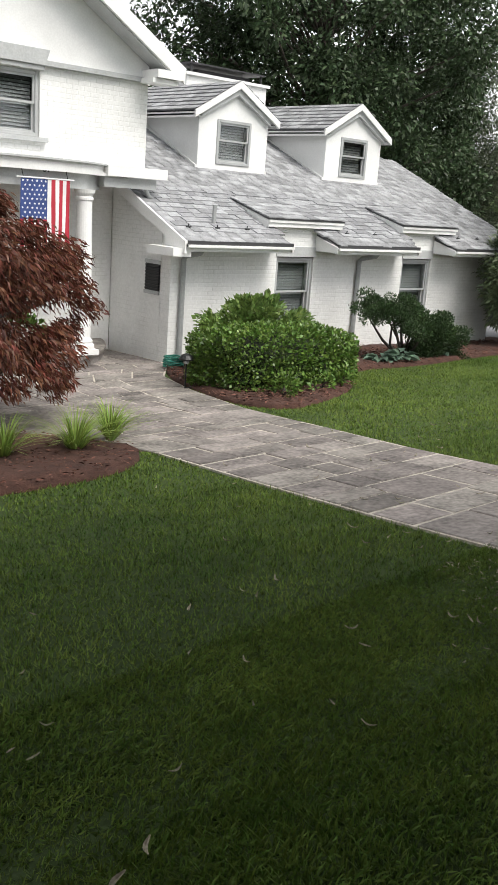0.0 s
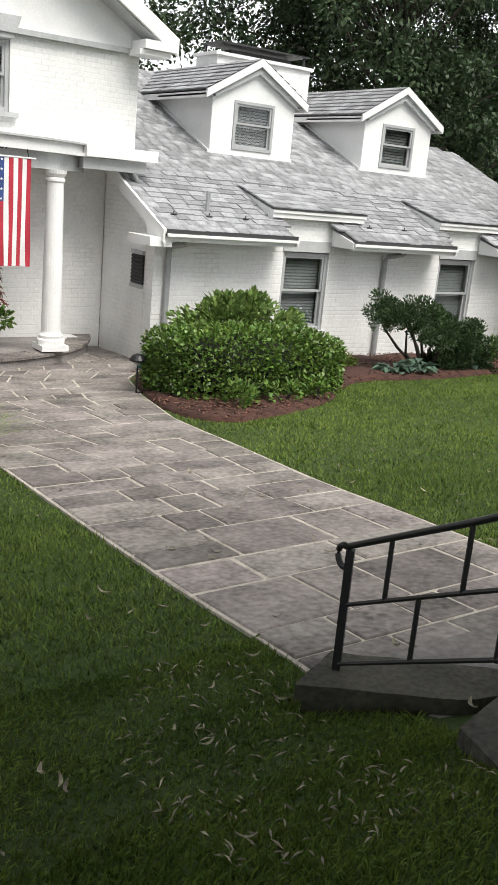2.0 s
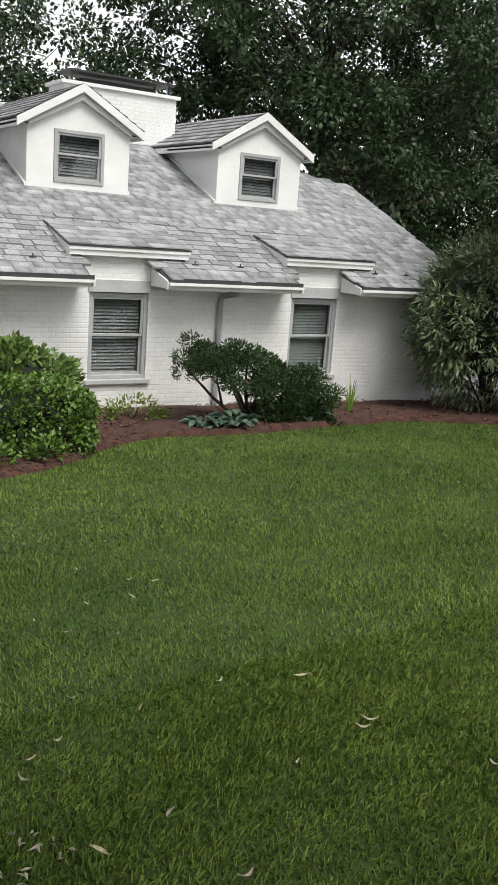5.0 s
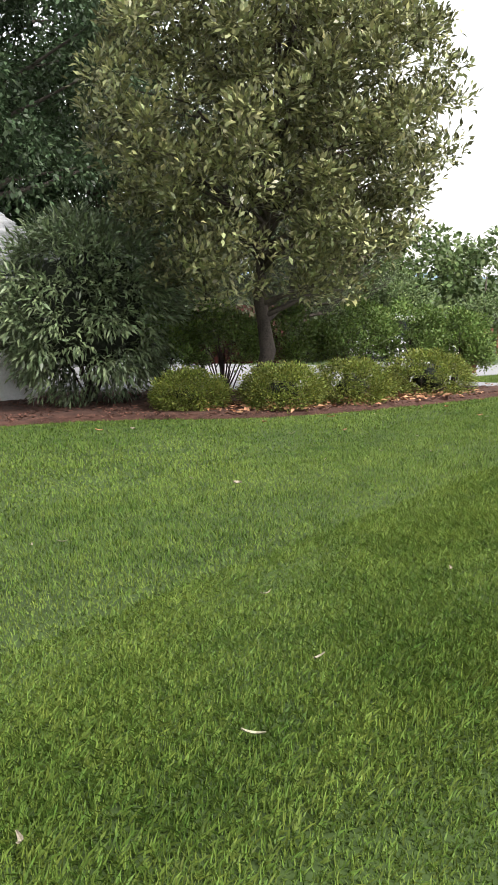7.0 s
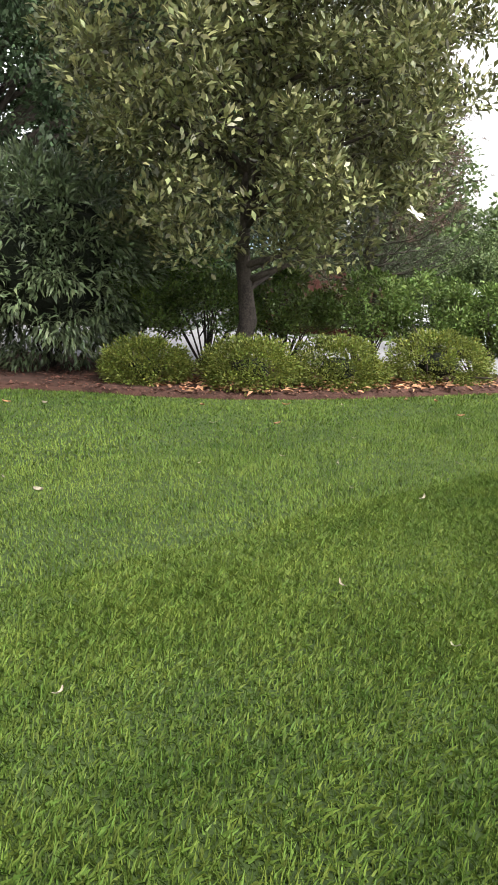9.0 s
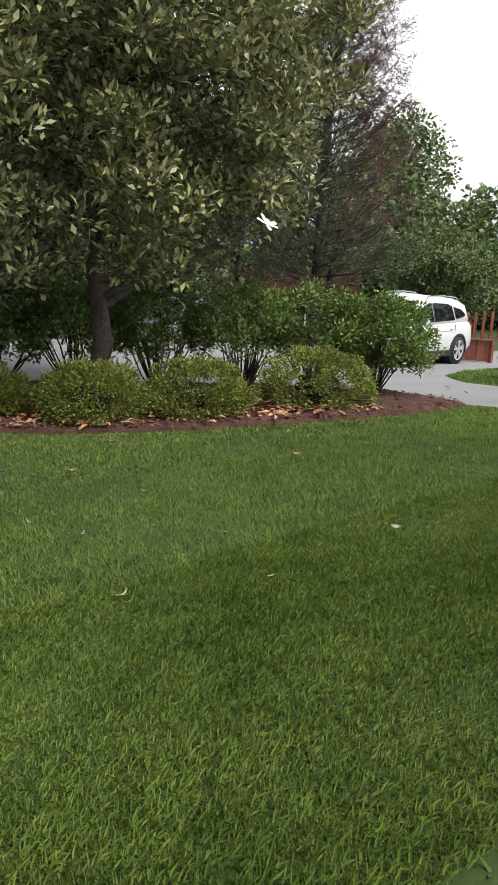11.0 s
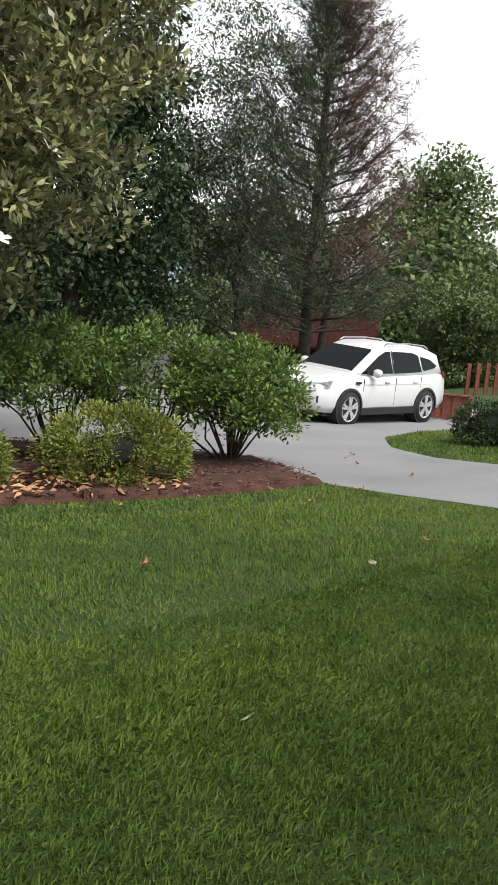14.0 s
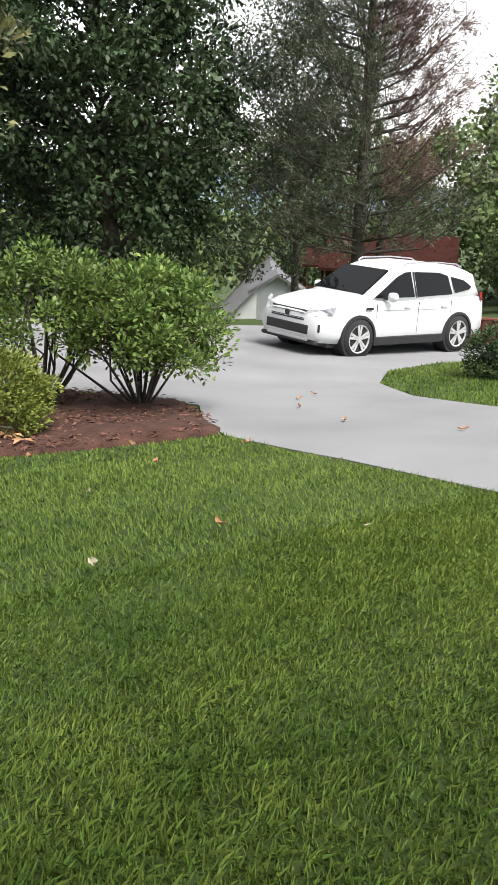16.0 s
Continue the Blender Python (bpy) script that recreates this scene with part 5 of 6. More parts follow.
tree("maple", "small light green maple beyond the fence", (50.0, 25.0, gz(50, 25)), 6, 0.15, (50.0, 25.0, -2.2), np.array([2.6, 2.6, 2.9]), 110, 0.6, 20000, 0.15, 0.1, WOOD_LEAF, inner=0.4)
tree("maple", "low bushy maple by the neighbouring lawn", (54.0, 21.0, gz(54, 21)), 5, 0.14, (54.0, 21.0, -3.0), np.array([2.3, 2.3, 2.4]), 90, 0.6, 15000, 0.15, 0.1, WOOD_LEAF, inner=0.4)
tree("shade_tree", "spreading tree whose leafy branches hang over the lawn", (0.4, -8.4, 0.3), 9, 0.4, (1.6, -4.2, 6.3), np.array([6.4, 5.8, 2.7]), 340, 1.0, 62000, 0.3, 0.21, OAK_LEAF, low=-1.0, inner=0.2, trunk_top=0.6)
tree("shade_tree", "spreading tree whose branches hang over the lawn edge", (19.5, -10.5, 0.25), 9, 0.35, (20.5, -7.2, 6.6), np.array([4.6, 4.2, 2.2]), 130, 0.85, 14000, 0.2, 0.14, OAK_LEAF, low=-1.0, inner=0.25, trunk_top=0.6)


# a low twig of the lawn-edge tree hangs down over the grass
sprig = empty("hanging_branch", "dark leafy twig hanging down over the lawn", "branch")
SP = [(20.2, -6.0, 6.0), (18.9, -2.4, 5.2), (18.2, -0.2, 4.2), (17.85, 0.6, 3.2), (17.76, 0.74, 2.62)]
part("twig", tube(SP, [0.035, 0.025, 0.014, 0.007, 0.004], 6), BARK, sprig, smooth=True)
sp, sd = clumped(46, np.array([[17.8, 0.72, 2.75], [17.76, 0.76, 2.6], [17.7, 0.8, 2.56], [17.85, 0.7, 2.62]]), 0.08)
leaves("foliage", sp, unit(sd + np.array([0, 0, -0.5])), unit(rng.normal(size=sp.shape) + (0, 0, 1)), 0.09, 0.06, OAK_LEAF, sprig, 0.3)


def pine(x, y, height):
    """A thinning pine: straight trunk, whorls of bare-looking branches, brown and grey-green needle tufts."""
    t = empty("pine", "tall half-brown pine with thin drooping branches", "tree")
    z0 = gz(x, y)
    part("trunk", tube([(x, y, z0 - 0.2), (x + 0.05, y, z0 + height * 0.3), (x + 0.12, y, z0 + height * 0.65), (x + 0.15, y, z0 + height)], [0.22, 0.18, 0.12, 0.03], 10), BARK, t, smooth=True)
    part("trunk", tube([(x + 0.9, y + 0.4, z0 - 0.2), (x + 1.2, y + 0.4, z0 + 2.5), (x + 1.6, y + 0.3, z0 + 5.0)], [0.16, 0.13, 0.05], 8), BARK, t, smooth=True)
    bm = bmesh.new()
    pos, along, green = [], [], []
    for h in np.arange(2.0, height, 0.36):
        reach = 3.3 * (1 - (h / height) ** 1.5) + 0.5
        lift = 0.25 + 0.75 * h / height
        for a in rng.uniform(0, 2 * math.pi, 10):
            ln = reach * rng.uniform(0.55, 1.15)
            d = np.array([math.cos(a), math.sin(a), 0.0])
            b0 = np.array([x + 0.1, y, z0 + h])
            b1 = b0 + d * ln * 0.5 + (0, 0, 0.22 * lift * ln)
            b2 = b0 + d * ln + (0, 0, (lift + rng.uniform(-0.1, 0.3)) * 0.8 * ln)
            tube_in(bm, [b0, b1, b2], [0.034, 0.02, 0.005], 4)
            for _ in range(8):
                f = rng.uniform(0.25, 1.0)
                s0 = b0 * (1 - f) ** 2 + 2 * b1 * f * (1 - f) + b2 * f * f
                s1 = s0 + d * 0.3 + rng.normal(size=3) * 0.28 + (0, 0, 0.25)
                tube_in(bm, [s0, s1], [0.009, 0.003], 3)
                n = 34
                pp = s0 + (s1 - s0) * rng.random((n, 1)) ** 0.7 + rng.normal(size=(n, 3)) * 0.06
                pos.append(pp)
                along.append(unit(s1 - s0) + rng.normal(size=(n, 3)) * 0.5)
                green.append(np.full(n, d[0] * 0.75 - d[1] * 0.66 < 0.35 or h < 3.2))
    tagged(part("branch_whorl", bm, BARK, t), kind="stuff")
    pos, along, green = np.concatenate(pos), np.concatenate(along), np.concatenate(green)
    for sel, mat in ((green, PINE_NEEDLE), (~green, PINE_BROWN)):
        leaves("needle_tuft", pos[sel], along[sel], unit(rng.normal(size=(sel.sum(), 3))), 0.15, 0.022, mat, t)


pine(36.9, 20.6, 13.5)
# woods beyond
woods = empty("woods", "light green mixed woodland beyond the houses", "woods", kind="stuff")
wc = []
for x, y, r, top in ((36, 46, 6, 1.5), (43, 52, 7, 3.0), (50, 50, 6, 2.5), (56, 47, 6, 3.5), (60, 42, 5.5, 3.0), (64, 38, 5.5, 3.0), (66, 32, 5, 2.5), (70, 26, 6, 3.0), (74, 20, 6, 4.0), (76, 12, 6, 4.5), (30, 44, 5, 3.0), (24, 42, 6, 5.0), (58, 33, 3.2, 0.0), (55, 27, 2.6, -0.8), (80, 4, 7, 5.0), (82, -6, 8, 6.0)):
    base = gz(x, y)
    hgt = (top - base) / 2
    wc.append(shell_points(85, (x, y, base + hgt * 1.05), (r, r, hgt), -0.95, 0.6)[0])
    part("trunk", tube([(x, y, base - 0.3), (x, y, base + hgt * 1.4)], [0.35, 0.1], 7), BARK, woods)
wc = np.concatenate(wc)
p, d = clumped(75000, wc, 1.1)
keep = p[:, 2] > ground_z(p[:, 0], p[:, 1]) + 0.1
tagged(leaves("crowns", p[keep], unit(d[keep] + rng.normal(size=(keep.sum(), 3)) * 0.5), unit(rng.normal(size=(keep.sum(), 3)) * 0.6 + (0, 0, 1)), 0.42, 0.3, WOOD_LEAF, woods), kind="stuff")
# far hills, the blue of the haze put into their colour
HILL = material("haze_blue_hill", (0.2, 0.27, 0.33), 1.0, 0.08, 0.01, 0.05, 0.0, spec=0.0)
hv, hf = [], []
for i in range(60):
    a = radians(-30 + i * 3.2)
    d = 750
    top = -24 + 14 * noise.noise(Vector((i * 0.16, 2.0, 0))) + 5 * noise.noise(Vector((i * 0.6, 5.0, 0)))
    hv += [(d * math.cos(a), d * math.sin(a), -75), ((d + 60) * math.cos(a), (d + 60) * math.sin(a), top)]
    if i:
        hf.append((2 * i - 2, 2 * i, 2 * i + 1, 2 * i - 1))
tagged(quick_mesh("backdrop", hv, hf, HILL, smooth=True), "hazy blue hills on the horizon", "hills", kind="structure")

# ---- magnolia flowers ----
def magnolia_flower(x, y, z, r, yaw):
    f = empty("magnolia_flower", "large open white magnolia flower among glossy leaves", "flower", group="magnolia flowers")
    for k in range(7):
        a = 2 * math.pi * k / 7
        pl = bmesh.new()
        vs = []
        for u, w, h in ((0, 0.02, 0), (0.4, 0.2, 0.12), (0.8, 0.22, 0.3), (1.0, 0.08, 0.3)):
            for s in (-1, 1):
                vs.append(pl.verts.new((r * (u * math.cos(a) - s * w * math.sin(a)), r * (u * math.sin(a) + s * w * math.cos(a)), r * (h - (0.3 if k % 2 else 0.05) * u))))
        for i in range(3):
            pl.faces.new((vs[2 * i], vs[2 * i + 1], vs[2 * i + 3], vs[2 * i + 2]))
        part("petal", pl, PETAL, f, smooth=True)
    f.matrix_world = pose(x, y, z, 35, 10, yaw)


for x, y, z, r, yaw in ((21.03, 6.18, 1.58, 0.13, 0), (21.75, 6.7, 2.35, 0.13, 40), (22.35, 7.4, 1.9, 0.12, 80), (22.6, 7.8, 2.7, 0.12, 20), (21.4, 6.2, 3.3, 0.12, 60)):
    magnolia_flower(x, y, z, r, yaw)

# ---- iron handrail on the steps ----
def stone_slab(name, parent, x0, x1, y0, y1, z0, z1):
    """A worn slab with softened, slightly uneven edges; the top rises from z0 at y0 to z1 at y1."""
    bm = bmesh.new()
    rows = [(0.0, -0.3), (0.0, -0.012), (0.012, 0.0)]
    rings = []
    for inset, dz in rows:
        rings.append([bm.verts.new((x, y, z + dz + rng.uniform(-0.002, 0.002))) for x, y, z in ((x0 + inset, y0 - inset, z0), (x1 - inset, y0 - inset, z0), (x1 - inset, y1 + inset, z1), (x0 + inset, y1 + inset, z1))])
    for p, q in zip(rings, rings[1:]):
        for k in range(4):
            bm.faces.new((p[k], p[(k + 1) % 4], q[(k + 1) % 4], q[k]))
    bm.faces.new(rings[-1])
    return part(name, bm, LANDING_STONE, parent)


LANDING_STONE = material("smooth_bluestone", (0.16, 0.15, 0.138), 0.7, 0.25, 1.8, 26.0, 0.45, 0.006, rand=0.12)
landing = tagged(new("landing"), "smooth grey stone landing with shallow steps down to the walk", "steps", kind="structure")
for x0, ya, yb, za, zb in ((4.9, 2.055, 1.5, 0.0, 0.012), (5.1, 1.492, 1.2, 0.14, 0.15), (4.84, 1.192, 0.62, 0.28, 0.29), (4.84, 0.612, -0.5, 0.292, 0.31), (4.84, -0.508, -2.2, 0.312, 0.33), (4.84, -2.208, -4.0, 0.332, 0.35)):
    cut = 5.75 + rng.uniform(-0.25, 0.25)
    for xa, xb in ((x0, cut - 0.004), (cut + 0.004, 6.72)):
        stone_slab("slab", landing, xa, xb, ya, yb, za, zb)


def step_stone(pts, z1, cap, foot):
    """A worn stone slab over a rough, set-back base."""
    mid = sum((Vector(p) for p in pts), Vector((0, 0))) / len(pts)
    s = empty("step", "worn mossy stone step slab on a dark rough base", "step")
    for name, shrink, top, bottom in (("tread", 1.0, z1, z1 - cap), ("riser", 0.94, z1 - cap - 0.002, foot)):
        ring = [mid + (Vector(p) - mid) * shrink for p in pts]
        bm = prism([(p.x, p.y, bottom) for p in ring], (0, 0, top - bottom))
        bmesh.ops.subdivide_edges(bm, edges=bm.edges[:], cuts=5, use_grid_fill=True)
        for v in bm.verts:
            n3 = noise.noise_vector(v.co * 9.0)
            v.co += Vector((n3.x * 0.008, n3.y * 0.008, n3.z * 0.004))
        part(name, bm, STEP_STONE, s)


step_stone([(4.5, 1.93), (4.98, 1.585), (5.05, 1.555), (5.31, 1.51), (5.34, 1.64), (4.78, 2.06)], 0.075, 0.06, -0.2)
step_stone([(4.52, 0.74), (4.8, 0.74), (4.8, 0.985), (4.54, 0.91)], 0.46, 0.07, 0.0)
step_stone([(4.62, 1.02), (4.88, 1.0), (5.08, 1.22), (5.08, 1.44), (4.7, 1.34)], 0.19, 0.06, -0.1)
rail = empty("handrail", "black wrought-iron handrail with scrolled ends on stone steps", "railing")


def on_rail(y, z):
    """A point in the upright plane of the rail."""
    return (4.62 + 0.087 * (y - 0.87), y, z)


def sloped(y, low, high):
    """Height along a rail that runs from the low post to the high one."""
    return low + (high - low) * (1.95 - y) / (1.95 - 0.86)


def bar(name, y0, z0, y1, z1, r, flat=False):
    return part(name, tube([on_rail(y0, z0), on_rail(y1, z1)], [r, r], 4 if flat else 8), IRON, rail)


bar("post", 0.855, 0.44, 0.868, 1.13, 0.026, True)
bar("post", 1.952, 0.06, 1.955, 0.55, 0.021, True)
curl = [on_rail(0.82 - 0.055 * math.sin(a) * (1 - 0.05 * a), 1.1 + 0.055 * math.cos(a) * (1 - 0.05 * a)) for a in np.linspace(0.0, 4.4, 14)]
part("top_rail", tube([on_rail(1.99, 0.548), on_rail(1.95, 0.568), on_rail(1.4, 0.862), on_rail(0.93, 1.125)] + curl, [0.011, 0.012, 0.012, 0.013] + [0.014] * 13 + [0.01], 8), IRON, rail, "rounded scrolled top rail", smooth=True)
low_curl = [on_rail(1.985 + 0.042 * math.sin(a), 0.512 + 0.042 * math.cos(a)) for a in np.linspace(0.0, 3.9, 10)]
part("scroll", tube(low_curl, [0.012] * 10, 8), IRON, rail, smooth=True)
part("mid_rail", tube([on_rail(1.95, 0.335), on_rail(1.39, 0.637), on_rail(0.87, 0.912)], [0.009] * 3, 6), IRON, rail)
part("bottom_rail", tube([on_rail(1.95, 0.095), on_rail(1.58, 0.302), on_rail(0.975, 0.638), on_rail(0.87, 0.605)], [0.009] * 4, 6), IRON, rail)
for y in (1.738, 1.39, 1.042):
    bar("baluster", y, sloped(y, 0.335, 0.918), y, sloped(y, 0.568, 1.15), 0.009)
for y in (1.572, 1.215):
    bar("baluster", y, sloped(y, 0.095, 0.69), y, sloped(y, 0.335, 0.918), 0.009)

# ---- flag under the portico beam ----
flag = empty("flag", "stars and stripes flag hung upright from the porch beam", "flag")
FX0, FX1, FZ0, FZ1 = 6.36, 7.14, 0.52, 1.9


def cloth(u0, u1, v0, v1, off, mat, name):
    bm = bmesh.new()
    n = max(2, int((v1 - v0) * 16))
    m = max(1, int((u1 - u0) * 12))
    grid = [[None] * (m + 1) for _ in range(n + 1)]
    for i in range(n + 1):
        for j in range(m + 1):
            u, v = u0 + (u1 - u0) * j / m, v0 + (v1 - v0) * i / n
            fold = 0.02 * math.sin(u * 14 + v * 3) * (0.3 + v) + 0.012 * math.sin(u * 31 + v * 7) * v
            grid[i][j] = bm.verts.new((FX0 + (FX1 - FX0) * u, 11.5 + fold - off, FZ1 - (FZ1 - FZ0) * v + 0.03 * (1 - u) * 0))
    for i in range(n):
        for j in range(m):
            bm.faces.new((grid[i][j], grid[i][j + 1], grid[i + 1][j + 1], grid[i + 1][j]))
    return part(name, bm, mat, flag, smooth=True)


for i in range(13):
    u0, u1 = i / 13, (i + 1) / 13
    red = i % 2 == 0
    if i < 7:
        cloth(u0, u1, 0.4, 1.0, 0.0, FLAG_RED if red else FLAG_WHITE, "stripe")
    else:
        cloth(u0, u1, 0.0, 1.0, 0.0, FLAG_RED if red else FLAG_WHITE, "stripe")
cloth(0.0, 7 / 13, 0.0, 0.4, 0.0, FLAG_BLUE, "canton")
for r in range(9):
    for c in range(6 if r % 2 == 0 else 5):
        u = (7 / 13) * ((c + (0.5 if r % 2 == 0 else 1.0)) / 6)
        v = 0.4 * (r + 0.5) / 9
        fold = 0.02 * math.sin(u * 14 + v * 3) * (0.3 + v) + 0.012 * math.sin(u * 31 + v * 7) * v
        bm = bmesh.new()
        ring = []
        for k in range(10):
            rad = 0.02 if k % 2 == 0 else 0.009
            t = math.pi / 2 + k * math.pi / 5
            ring.append(bm.verts.new((FX0 + (FX1 - FX0) * u + rad * math.cos(t), 11.5 + fold - 0.005, FZ1 - (FZ1 - FZ0) * v + rad * math.sin(t))))
        bm.faces.new(ring)
        part("star", bm, FLAG_WHITE, flag)
part("flag_pole", tube([(6.3, 11.5, 1.91), (7.2, 11.5, 1.91)], [0.012, 0.012], 6), WHITE, flag)
for x in (6.4, 7.1):
    part("hanging_cord", tube([(x, 11.5, 1.91), (x, 11.55, 2.02)], [0.006, 0.006], 5), IRON, flag)

# ---- things by the porch ----
urn = empty("planter_urn", "white footed urn with a leafy plant on the porch", "planter")
UX, UY, UZ = 6.95, 12.55, -0.725
part("urn", lathe([(0.13, 0), (0.13, 0.03), (0.07, 0.06), (0.06, 0.1), (0.12, 0.16), (0.15, 0.3), (0.17, 0.36), (0.15, 0.37)], (UX, UY, UZ), 20), WHITE, urn, smooth=True)
pp, dd = clumped(260, np.array([[UX, UY, UZ + 0.5], [UX + 0.1, UY, UZ + 0.4], [UX - 0.08, UY, UZ + 0.62], [UX + 0.18, UY - 0.05, UZ + 0.38]]), 0.16)
leaves("foliage", pp, unit(dd + np.array([0, 0, 0.3])), unit(rng.normal(size=pp.shape) + (0, 0, 1)), 0.1, 0.06, HOLLY_LEAF, urn)
tagged(link_mesh("step_box", box(8.2, 8.55, 12.98, 13.25, -0.9, -0.72), WHITE, bevel=0.01), "small white box standing against the entry wall", "box")
hose = empty("garden_hose", "coiled green garden hose on the flagstones", "hose")
HOSE = material("green_hose", (0.03, 0.2, 0.15), 0.45, 0.1)
pts = [(8.78 + (0.15 + 0.035 * math.sin(k * 1.7)) * math.cos(k * 0.33), 11.0 + (0.15 + 0.03 * math.cos(k * 1.1)) * math.sin(k * 0.33), gz(8.78, 11.0) + 0.05 + 0.0016 * k) for k in range(110)]
part("coil", tube(pts, [0.014] * len(pts), 6), HOSE, hose, smooth=True)
lamp = empty("path_light", "black mushroom-capped path light beside the hedge", "lamp")
LX, LY = 7.72, 9.35
LZ = gz(LX, LY)
part("stake", tube([(LX, LY, LZ), (LX, LY, LZ + 0.46)], [0.011, 0.011], 6), IRON, lamp)
part("cap", lathe([(0.1, 0.42), (0.105, 0.44), (0.07, 0.49), (0.02, 0.51)], (LX, LY, LZ), 16), IRON, lamp)
part("globe", lathe([(0.03, 0.37), (0.045, 0.4), (0.03, 0.425)], (LX, LY, LZ), 12), GREY_TRIM, lamp)
part("foot", tube([(LX, LY, LZ + 0.03), (LX + 0.28, LY - 0.02, LZ + 0.03)], [0.009, 0.009], 6), IRON, lamp)

# ---- lawn grass, litter, mulch chips ----
def blades(name, n, x0, x1, y0, y1, h, w, label, fine=False):
    x, y = rng.uniform(x0, x1, n), rng.uniform(y0, y1, n)
    ok = ~(inside(x, y, WALK) | inside(x, y, DRIVE) | inside(x, y, BED_HOUSE) | inside(x, y, BED_MAPLE)) & ~((x > 4.84) & (x < 6.74) & (y < 2.04)) & ~((y > 11.5) & (x > -2) & (x < 18.4))
    x, y = x[ok], y[ok]
    n = len(x)
    z = ground_z(x, y)
    ang = rng.uniform(0, 2 * math.pi, n)
    lean = rng.uniform(0.1, 1.1, n)
    patch = 0.75 + 0.5 * (0.5 + 0.5 * np.sin(x * 2.1 + 1.3 * np.sin(y * 1.7)) * np.sin(y * 2.6 + np.sin(x * 1.3)))
    hh = h * rng.uniform(0.5, 1.25, n) * patch
    side = np.stack([-np.sin(ang), np.cos(ang), np.zeros(n)], 1) * (w * rng.uniform(0.7, 1.3, n))[:, None] / 2
    b = np.stack([x, y, z - 0.004], 1)
    d = np.stack([np.cos(ang) * lean, np.sin(ang) * lean, np.ones(n)], 1)
    d = unit(d)
    mid = b + d * hh[:, None] * 0.55
    tip = b + d * hh[:, None] + np.stack([np.cos(ang), np.sin(ang), -0.5 * np.ones(n)], 1) * (hh * 0.3 * lean)[:, None]
    if fine:
        v = np.stack([b - side, b + side, mid + side * 0.8, tip], 1)
    else:
        v = np.stack([b - side, b + side, tip], 1)
    k = v.shape[1]
    tagged(quick_mesh(name, v.reshape(-1, 3), np.arange(k * n).reshape(n, k), GRASS), label, "grass", kind="stuff")


blades("grass", 720000, 0.3, 24.9, -0.15, 2.6, 0.043, 0.0054, "green mown lawn grass", True)
blades("grass", 90000, -2.5, 25.0, -6.0, -0.15, 0.05, 0.02, "green mown lawn grass")
blades("grass", 320000, -2.5, 24.6, 2.6, 5.0, 0.038, 0.009, "green mown lawn grass")
blades("grass", 280000, -2.5, 24.6, 5.0, 9.7, 0.038, 0.014, "green mown lawn grass")
blades("grass", 70000, 27.4, 34.0, 0.0, 10.5, 0.06, 0.016, "green grass on the lawn island")

# curled fallen leaves and petals scattered over lawn, walk and drive
LEAF_PALE = material("pale_fallen_leaf", (0.32, 0.29, 0.21), 0.7, 0.2, 20.0, 90.0, 0.1, rand=0.35, hue=0.03)
LEAF_TAN = material("tan_fallen_leaf", (0.36, 0.2, 0.1), 0.7, 0.2, 20.0, 90.0, 0.1, rand=0.3, hue=0.02)


def leaf_mesh(name, ln, wd, mat):
    bm = bmesh.new()
    rows = []
    for i in range(6):
        u = i / 5
        w = wd * math.sin(math.pi * (0.08 + 0.86 * u)) ** 0.8
        curl = 0.35 * ln * (u - 0.5) ** 2 * 2
        rows.append([bm.verts.new((ln * (u - 0.5), s * w / 2 + 0.15 * ln * math.sin(3 * u), curl + abs(s) * wd * 0.35 + 0.004)) for s in (-1, 0, 1)])
    for a, b in zip(rows, rows[1:]):
        for k in range(2):
            bm.faces.new((a[k], a[k + 1], b[k + 1], b[k]))
    me = bpy.data.meshes.new(name)
    bm.to_mesh(me)
    bm.free()
    me.materials.append(mat)
    return me


pale, tan = leaf_mesh("fallen_leaf", 0.1, 0.022, LEAF_PALE), leaf_mesh("fallen_leaf", 0.1, 0.035, LEAF_TAN)
petal = leaf_mesh("fallen_petal", 0.07, 0.045, LEAF_PALE)
for i in range(210):
    x = rng.uniform(0.2, 9.0) if i < 170 else rng.uniform(9, 24)
    y = rng.uniform(0.5, 6.0)
    on_stone = 4.84 < x < 6.74 and y < 2.06
    z = gz(x, y) + (0.03 if inside(np.array([x]), np.array([y]), WALK)[0] else 0.035)
    if on_stone:
        z = float(0.0 if y > 1.5 else (0.15 if y > 1.2 else 0.29)) + 0.012
    ob = new("fallen_leaf", pale)
    tagged(ob, "curled pale dry leaf lying on the ground", "leaf", "fallen leaves")
    ob.matrix_world = pose(x, y, z, rng.uniform(-15, 15), rng.uniform(-15, 15), rng.uniform(0, 360)) @ Matrix.Scale(rng.uniform(0.35, 0.85), 4)
for x, y in ((18.2, 6.6), (19.0, 6.1), (19.9, 4.4), (20.7, 5.3), (21.8, 5.3), (22.6, 5.3), (23.4, 5.3), (23.3, 4.6), (21.0, 3.6), (20.5, 5.6), (16.5, 7.9), (22.9, 2.9), (24.2, 4.9), (18.0, 5.2)):
    ob = new("fallen_leaf", tan)
    tagged(ob, "tan dry magnolia leaf lying on the lawn", "leaf", "fallen leaves")
    ob.matrix_world = pose(x, y, gz(x, y) + 0.045, 8, 5, rng.uniform(0, 360))
